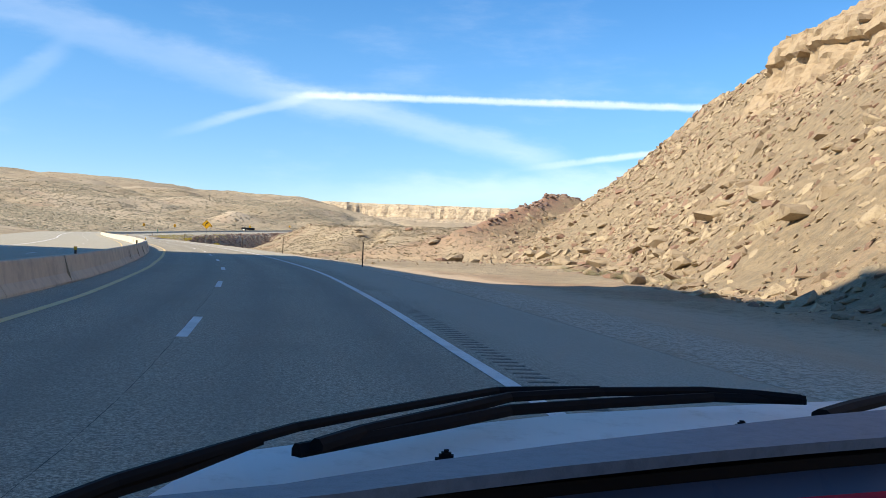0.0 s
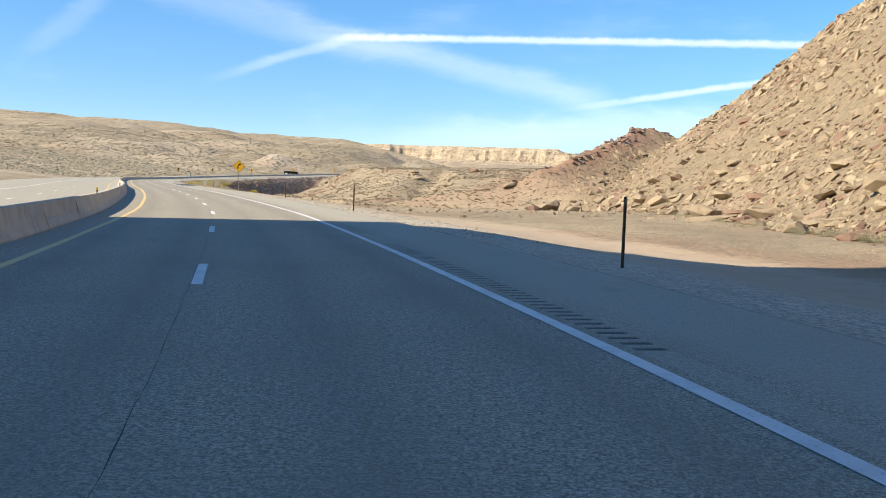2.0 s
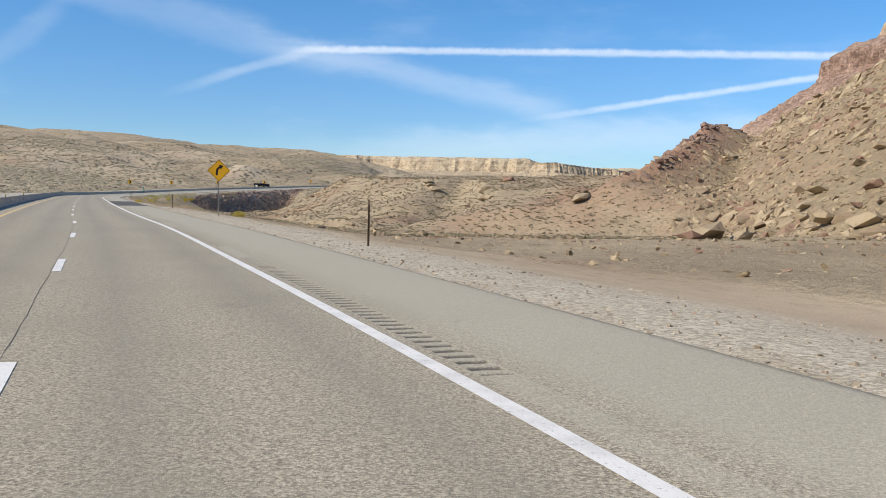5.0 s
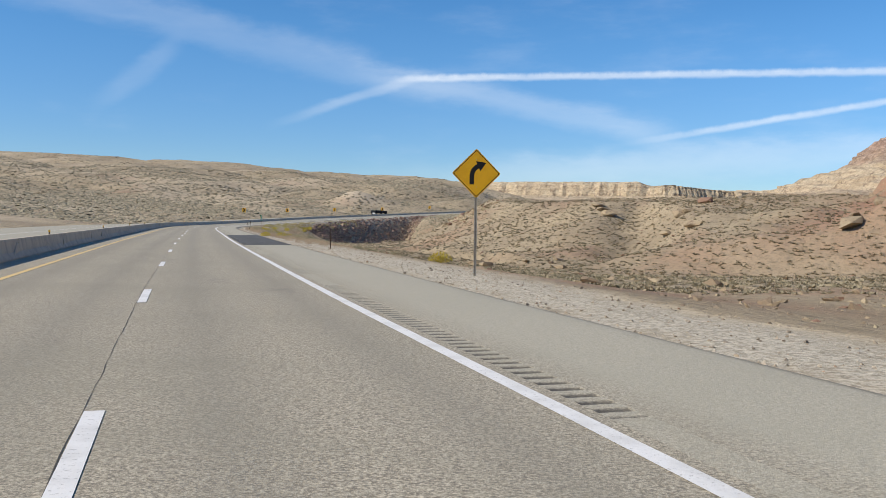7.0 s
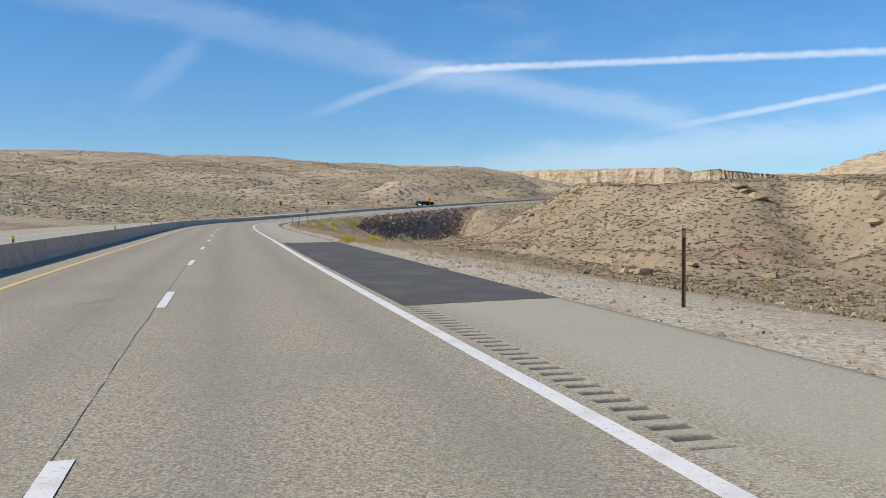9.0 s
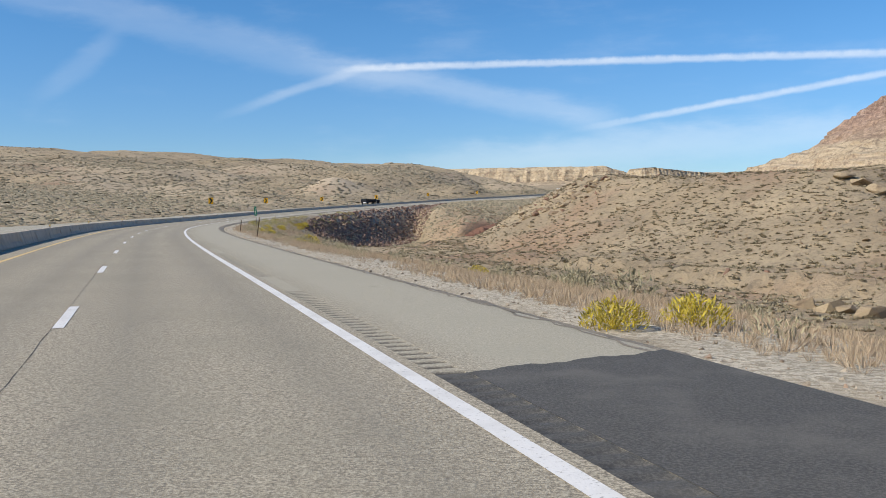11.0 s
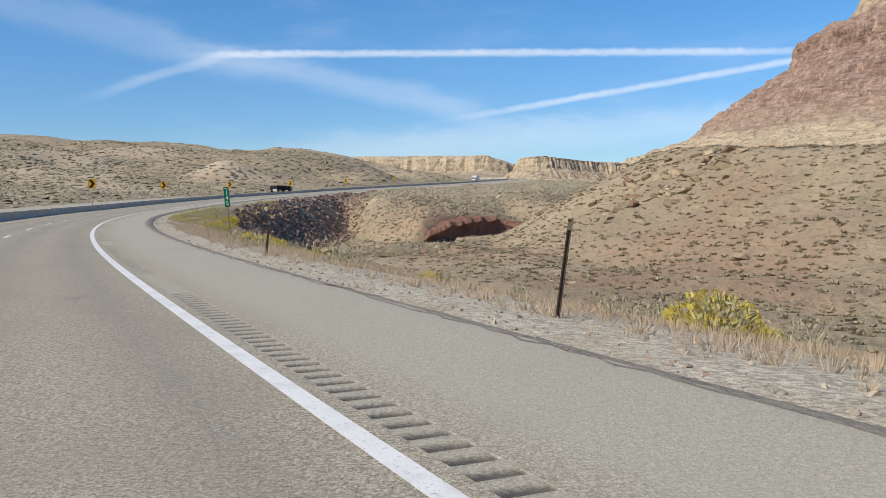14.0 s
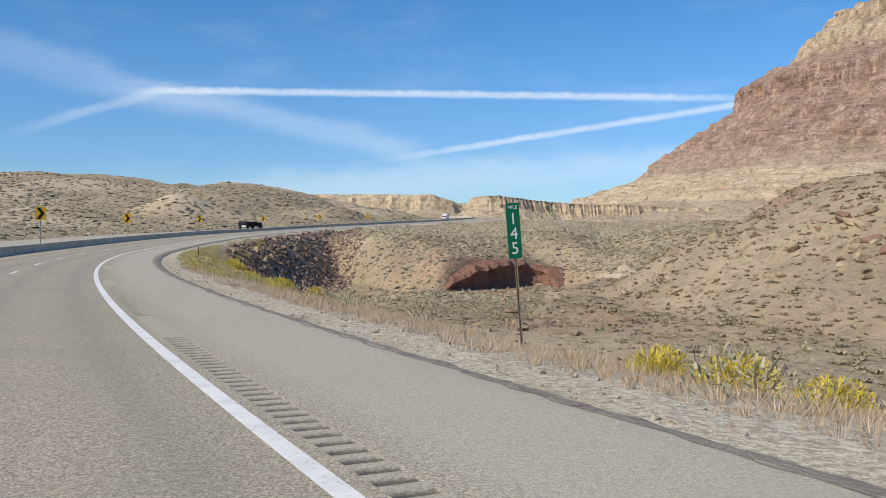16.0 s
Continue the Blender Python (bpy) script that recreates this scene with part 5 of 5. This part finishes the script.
def letters(name, text, size, x, z, y, mat, parent, label=""):
    cu = bpy.data.curves.new(name, "FONT")
    cu.body, cu.size, cu.align_x, cu.align_y, cu.resolution_u = text, size, "CENTER", "CENTER", 3
    tmp = bpy.data.objects.new(name, cu)
    scene.collection.objects.link(tmp)
    me = bpy.data.meshes.new_from_object(tmp.evaluated_get(bpy.context.evaluated_depsgraph_get()))
    bpy.data.objects.remove(tmp)
    me.transform(Matrix.Translation((x, y, z)) @ Matrix.Rotation(radians(90), 4, "X"))
    me.materials.append(mat)
    ob = new(name, me)
    ob.parent = parent
    return tagged(ob, label)


# the mile marker
mx, my = -93.25, 297.6
mz = float(ground_z(mx, my)[0])
marker = tagged(new("mile_marker"), "green mile marker sign on a thin leaning post", "road sign")
marker.matrix_world = pose(mx, my, mz, 0, -4.6, 10)
top = 2.27 - mz
part("post", u_post(top - 0.03, 0.4, 0.03), M_WOOD, marker, "weathered brown post")
panel = part("sign_panel", plate(rounded([(0.14, top - 1.07), (0.14, top), (-0.14, top), (-0.14, top - 1.07)], 0.02), -0.006, -0.003), M_GREENSIGN, marker)
letters("word", "MILE", 0.10, 0, top - 0.085, -0.008, M_WHITESIGN, panel)
for i, ch in enumerate("145"):
    letters("digit", ch, 0.33, 0, top - 0.31 - 0.285 * i, -0.008, M_WHITESIGN, panel)

# chevrons on the outside of the bend
chevron = tagged(new("chevron_sign"), "yellow chevron sign with a black arrowhead beyond the barrier", "road sign", "chevrons along the bend")
part("post", u_post(3.3, 0.4, 0.04), M_STEEL, chevron)
cw, ch_ = 0.46, 0.61
panel = part("sign_panel", plate(rounded([(cw, 2.15), (cw, 2.15 + 2 * ch_), (-cw, 2.15 + 2 * ch_), (-cw, 2.15)], 0.04), -0.02, -0.008), M_SIGN, chevron)
cz = 2.15 + ch_
bm = bmesh.new()
for lo_z, sgn in ((cz, 1), (cz, -1)):
    q = [(-0.34, cz + sgn * 0.52), (0.0, cz + sgn * 0.52), (0.36, cz), (0.02, cz)]
    bm.faces.new([bm.verts.new((x, -0.026, z)) for x, z in (q if sgn > 0 else q[::-1])])
part("arrowhead", bm, M_BLACK, panel, "black chevron pointing right")
spots = ((-122.0, 370.6, 3.94), (-122.2, 413.5, 4.48), (-117.6, 459.9, 5.43), (-107.8, 505.4, 6.58), (-93.6, 550.2, 8.1), (-76.0, 605.4, 9.9))
for k, (x, y, z) in enumerate(spots):
    m = pose(x, y, z - cz, 0, 0, math.degrees(math.atan2(-(x + 85), y - 255)))
    if k == 0:
        chevron.matrix_world = m
    else:
        copy_thing(chevron, m)


# marker posts along the verge
def marker_post(x, y, tall, lean=0.0, turn=15.0, label="dark rusty steel marker post standing in the verge"):
    ob = tagged(new("marker_post"), label, "post", "verge posts")
    ob.matrix_world = pose(x, y, float(ground_z(x, y)[0]), 0, lean, turn)
    part("post", u_post(tall, 0.4, 0.036), M_RUST, ob)
    part("reflector", plate(rounded([(0.04, tall - 0.16), (0.04, tall - 0.04), (-0.04, tall - 0.04), (-0.04, tall - 0.16)], 0.01), -0.008, -0.002), M_WOOD, ob, "faded reflector plate")


marker_post(-15.05, 85.3, 1.52)
marker_post(-26.4, 119.6, 1.55)
marker_post(-49.8, 175.0, 1.35)
marker_post(-83.1, 259.7, 1.4, 8.5, label="rusty steel marker post leaning over in the verge")
marker_post(-88.9, 275.6, 1.1, 6.0, label="rusty steel marker post leaning a little in dry grass")
marker_post(-106.2, 358.0, 1.2)
marker_post(-4.87, 54.8, 1.5)

# reflectors on the barrier
M_AMBER = material("amber_reflector", (0.75, 0.48, 0.05), 0.4)
for k in range(2, 24):
    q = on_road(np.array([6 + 24.4 * k]), barrier_line(np.array([6 + 24.4 * k])), 0.67)[0]
    i = int(np.argmin(np.abs(EDGE_S - (6 + 24.4 * k))))
    ob = tagged(new("barrier_reflector"), "small amber reflector on top of the barrier", "reflector", "barrier reflectors")
    ob.matrix_world = pose(*q, 0, 0, math.degrees(math.atan2(-TANGENT[i][0], TANGENT[i][1])))
    part("stem", box(bmesh.new(), (-0.03, -0.012, -0.01), (0.03, 0.012, 0.16)), M_RUST, ob)
    part("lens", box(bmesh.new(), (-0.04, -0.022, 0.10), (0.04, -0.0125, 0.2)), M_AMBER, ob)


# ---------------------------------------------------------------- traffic seen far off
M_TRUCKDARK = material("dark_truck_paint", (0.03, 0.029, 0.031), 0.9, spec=0.05)
M_TRUCKWHITE = material("white_truck_paint", (0.72, 0.72, 0.70), 0.4)
M_TYRE = material("tyre_rubber", (0.02, 0.02, 0.02), 0.85)
M_GLASS = material("dark_glass", (0.02, 0.025, 0.03), 0.08, spec=0.6)


def tyre(x, y, r=0.48, w=0.28):
    bm = bmesh.new()
    bmesh.ops.create_cone(bm, cap_ends=True, segments=18, radius1=r, radius2=r, depth=w, matrix=Matrix.Translation((x, y, r)) @ Matrix.Rotation(radians(90), 4, "Y"))
    bmesh.ops.bevel(bm, geom=[e for e in bm.edges if abs(e.verts[0].co.x - e.verts[1].co.x) < 1e-4], offset=0.04, segments=1, affect="EDGES")
    return bm


def road_heading(y):
    i = int(np.argmin(np.abs(EDGE[:, 1] - y)))
    return math.degrees(math.atan2(-TANGENT[i][0], TANGENT[i][1]))


lorry = tagged(new("flatbed_truck"), "dark loaded flatbed truck on the opposite carriageway", "truck")
q = on_road(np.array([station(513)]), np.array([-17.2]), 0.0)[0]
lorry.matrix_world = pose(*q, 0, 0, road_heading(513) + 180)
bm = box(bmesh.new(), (-1.15, 4.0, 0.7), (1.15, 5.9, 1.95), 0.12)
cab = part("cab", bm, M_TRUCKDARK, lorry, "dark cab")
part("bumper", box(bmesh.new(), (-1.0, 5.9, 0.5), (0.2, 6.05, 0.9), 0.04), M_TRUCKWHITE, lorry, "pale front bumper")
part("windscreen", box(bmesh.new(), (-0.95, 5.885, 1.35), (0.95, 5.92, 1.85)), M_GLASS, cab)
part("bed", box(bmesh.new(), (-1.2, -6.0, 0.8), (1.2, 3.9, 1.05), 0.03), M_TRUCKDARK, lorry)
for lo_y, hi_y, tall in ((-5.8, -2.6, 1.85), (-2.4, 0.6, 2.0), (0.8, 3.6, 1.75)):
    part("load", box(bmesh.new(), (-1.05, lo_y, 1.05), (1.05, hi_y, tall), 0.1), M_TRUCKDARK, lorry, "dark load")
for y in (4.8, -3.6, -4.7):
    for x in (-1.0, 1.0):
        part("wheel", tyre(x, y), M_TYRE, lorry)
van = tagged(new("box_van"), "white box van far off on the highway", "van")
q = on_road(np.array([station(703)]), np.array([-13.5]), 0.0)[0]
van.matrix_world = pose(*q, 0, 0, road_heading(703) + 180)
part("body", box(bmesh.new(), (-1.1, -3.4, 0.6), (1.1, 1.6, 3.0), 0.08), M_TRUCKWHITE, van)
cab = part("cab", box(bmesh.new(), (-1.0, 1.65, 0.6), (1.0, 3.3, 2.2), 0.15), M_TRUCKWHITE, van)
part("windscreen", box(bmesh.new(), (-0.85, 3.28, 1.4), (0.85, 3.32, 2.0)), M_GLASS, cab)
for y in (2.4, -2.2):
    for x in (-0.95, 0.95):
        part("wheel", tyre(x, y, 0.42, 0.25), M_TYRE, van)


# ---------------------------------------------------------------- the van in which the ride begins
M_HOOD = material("white_van_paint", lambda k: k.colour(k.mix(k.ramp(k.noise(14, 5, 0.7), 0.5, 0.75), (0.74, 0.72, 0.68), (0.60, 0.57, 0.52))), 0.35)
# one dash plastic twice: top blued for reflected sky, front darkened for shade
M_DASH = material("sky_blued_dash_plastic", lambda k: (k.colour(k.mix(k.ramp(k.noise(60, 3), 0.4, 0.7), (0.12, 0.165, 0.215), (0.095, 0.135, 0.18))), k.bump(k.noise(400, 2), 0.3, 0.002)), 0.5)
M_DASHDARK = material("shaded_dash_plastic", (0.05, 0.062, 0.09), 0.45)
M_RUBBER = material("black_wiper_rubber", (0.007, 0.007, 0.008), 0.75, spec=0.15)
M_BLUE = material("blue_label", (0.015, 0.09, 0.50), 0.5)
M_REDLABEL = material("red_label", (0.55, 0.02, 0.04), 0.5)
M_YELLOWLABEL = material("yellow_label", (0.72, 0.38, 0.02), 0.5)
M_LEAF = material("dry_orange_leaf", (0.45, 0.13, 0.02), 0.8)
van_start = tagged(new("camper_van"), "white van front with dark dashboard and black wipers", "van")


def rod(points, w, h):
    """A thin bar through points."""
    bm = bmesh.new()
    rings = []
    pts = [Vector(p) for p in points]
    for i, p in enumerate(pts):
        t = (pts[min(i + 1, len(pts) - 1)] - pts[max(i - 1, 0)]).normalized()
        side = t.cross(Vector((0, 0, 1))).normalized()
        rings.append([bm.verts.new(p + side * a * w + Vector((0, 0, b * h))) for a, b in ((-1, -0.6), (1, -0.6), (1, 0.3), (0.4, 1), (-0.4, 1), (-1, 0.3))])
    for a, b in zip(rings[:-1], rings[1:]):
        for i in range(6):
            bm.faces.new((a[i], a[(i + 1) % 6], b[(i + 1) % 6], b[i]))
    bm.faces.new(rings[0])
    bm.faces.new(rings[-1][::-1])
    bmesh.ops.recalc_face_normals(bm, faces=bm.faces)
    return bm


def sheet(far, near, thick):
    """A curved panel between two edges, closed below."""
    bm = bmesh.new()
    top = [[bm.verts.new(p) for p in row] for row in (far, near)]
    low = [[bm.verts.new((p[0], p[1], p[2] - thick)) for p in row] for row in (far, near)]
    n = len(far)
    for i in range(n - 1):
        bm.faces.new((top[0][i], top[0][i + 1], top[1][i + 1], top[1][i]))
        bm.faces.new((low[0][i], low[1][i], low[1][i + 1], low[0][i + 1]))
        for k in (0, 1):
            bm.faces.new((top[k][i], low[k][i], low[k][i + 1], top[k][i + 1]))
    for i in (0, n - 1):
        bm.faces.new((top[0][i], top[1][i], low[1][i], low[0][i]))
    bmesh.ops.recalc_face_normals(bm, faces=bm.faces)
    return bm


hood = part("hood", sheet([(-0.37, 1.19, 1.02), (-0.36, 1.275, 1.02), (-0.348, 1.345, 1.02), (-0.314, 1.455, 1.02), (-0.202, 1.555, 1.02), (0.009, 1.725, 1.02), (0.27, 1.93, 1.02), (0.575, 2.091, 1.02), (0.925, 2.254, 1.02), (1.223, 2.405, 1.02)],
                          [(-0.36, 1.0, 1.0), (-0.31, 1.03, 1.0), (-0.26, 1.06, 1.0), (-0.2, 1.1, 1.0), (-0.12, 1.15, 1.0), (0.0, 1.22, 1.0), (0.2, 1.35, 1.0), (0.47, 1.55, 1.0), (0.8, 1.78, 1.0), (1.08, 1.95, 1.0)], 0.06), M_HOOD, van_start, "white painted hood with dust")
for x, y in ((0.018, 1.47), (0.62, 1.86)):
    knob = box(bmesh.new(), (x - 0.018, y - 0.012, 1.01), (x + 0.018, y + 0.012, 1.028), 0.006)
    box(knob, (x - 0.008, y - 0.01, 1.024), (x + 0.008, y + 0.008, 1.036), 0.004)
    part("washer_nozzle", knob, M_RUBBER, hood, "black washer nozzle")
part("dry_leaf", plate([(0.079, 1.012), (0.097, 1.013), (0.09, 1.024), (0.08, 1.027)], 1.482, 1.484), M_LEAF, hood, "small orange leaf stuck to the hood")
wiper = part("wiper", rod([(-0.396, 0.949, 1.075), (-0.368, 1.051, 1.075), (-0.33, 1.14, 1.075), (-0.285, 1.246, 1.075), (-0.216, 1.393, 1.075), (-0.125, 1.522, 1.075), (0.027, 1.727, 1.075), (0.12, 1.848, 1.075), (0.338, 1.927, 1.075)], 0.008, 0.008), M_RUBBER, van_start, "black wiper arm")
part("arm_root", rod([(-0.408, 0.978, 1.06), (-0.374, 1.068, 1.06), (-0.334, 1.154, 1.06), (-0.291, 1.273, 1.063), (-0.26, 1.335, 1.068)], 0.012, 0.01), M_RUBBER, wiper, "thick root of the wiper arm")
part("wiper_blade", rod([(-0.201, 1.324, 1.055), (-0.115, 1.428, 1.055), (0.008, 1.574, 1.055), (0.136, 1.736, 1.055), (0.328, 1.861, 1.055), (0.603, 2.014, 1.055), (0.815, 2.035, 1.055)], 0.010, 0.012), M_RUBBER, wiper, "black wiper blade")
part("wiper_bridge", rod([(-0.172, 1.322, 1.065), (-0.117, 1.435, 1.065), (-0.032, 1.563, 1.065), (0.027, 1.641, 1.067), (0.14, 1.805, 1.069), (0.345, 1.93, 1.069), (0.59, 2.03, 1.066), (0.704, 2.03, 1.064), (0.80, 2.02, 1.06)], 0.011, 0.011), M_RUBBER, wiper)
part("wiper", rod([(0.74, 1.761, 1.07), (0.838, 1.872, 1.07), (0.99, 2.025, 1.07), (1.176, 2.206, 1.07)], 0.02, 0.012), M_RUBBER, van_start, "black wiper arm")
LIP = [(-0.178, 0.662, 1.165), (-0.145, 0.679, 1.165), (-0.074, 0.719, 1.165), (0.001, 0.772, 1.165), (0.121, 0.847, 1.165), (0.277, 0.937, 1.165), (0.425, 1.015, 1.165), (0.549, 1.076, 1.165)]
GROOVE = [(-0.152, 0.712, 1.145), (-0.111, 0.734, 1.145), (-0.041, 0.77, 1.145), (0.032, 0.814, 1.145), (0.141, 0.873, 1.145), (0.288, 0.95, 1.145), (0.429, 1.023, 1.145), (0.554, 1.083, 1.145)]
dash = part("dashboard", sheet([(-0.241, 0.691, 1.16), (-0.216, 0.706, 1.16), (-0.125, 0.758, 1.16), (0.0, 0.866, 1.16), (0.137, 0.97, 1.16), (0.324, 1.098, 1.16), (0.511, 1.225, 1.16), (0.674, 1.323, 1.16)], LIP, 0.012), M_DASH, van_start, "grey plastic dashboard top, blued for reflected sky")
# black sheet paints the shade of the recess under the lip
part("dashboard_groove", sheet([(x, y + 0.05, z) for x, y, z in GROOVE], [(x, y + 0.004, z) for x, y, z in GROOVE], 0.03), M_RUBBER, dash, "black strip for the shaded recess under the lip")
part("dashboard_face", sheet([(x, y, z - 0.012) for x, y, z in GROOVE], [(-0.157, 0.64, 1.06), (-0.113, 0.65, 1.06), (-0.039, 0.67, 1.06), (0.033, 0.69, 1.06), (0.133, 0.71, 1.06), (0.251, 0.74, 1.06), (0.353, 0.76, 1.06), (0.436, 0.78, 1.06)], 0.05), M_DASHDARK, dash, "dark dashboard front, shade set in its colour")
label_board = part("warning_label", box(bmesh.new(), (-0.055, 0, -0.10), (0.30, 0.004, 0.0)), M_YELLOWLABEL, van_start, "printed towing label in blue, red and yellow")
label_board.matrix_parent_inverse = Matrix()
label_board.matrix_basis = pose(0.209, 0.652, 1.189, -38, -12, -18)
part("label_field", box(bmesh.new(), (-0.0555, -0.0015, -0.1), (0.0, 0.0, 0.0)), M_BLUE, label_board, "blue field")
part("label_band", box(bmesh.new(), (0.0005, -0.0015, -0.026), (0.30, 0.0, 0.0)), M_REDLABEL, label_board, "red band")
for i, line in enumerate(('TOW/', 'HAUL', 'IS "ON"')):
    letters("label_text", line, 0.017, -0.027, -0.022 - 0.028 * i, -0.002, M_WHITESIGN, label_board)
letters("label_text", 'TURN TOW/HAUL "OFF"', 0.018, 0.15, -0.042, -0.002, M_BLACK, label_board)
for k in range(9):
    part("text_bar", box(bmesh.new(), (0.012 + 0.031 * k, -0.0025, -0.017), (0.036 + 0.031 * k, -0.0016, -0.011)), M_WHITESIGN, label_board)
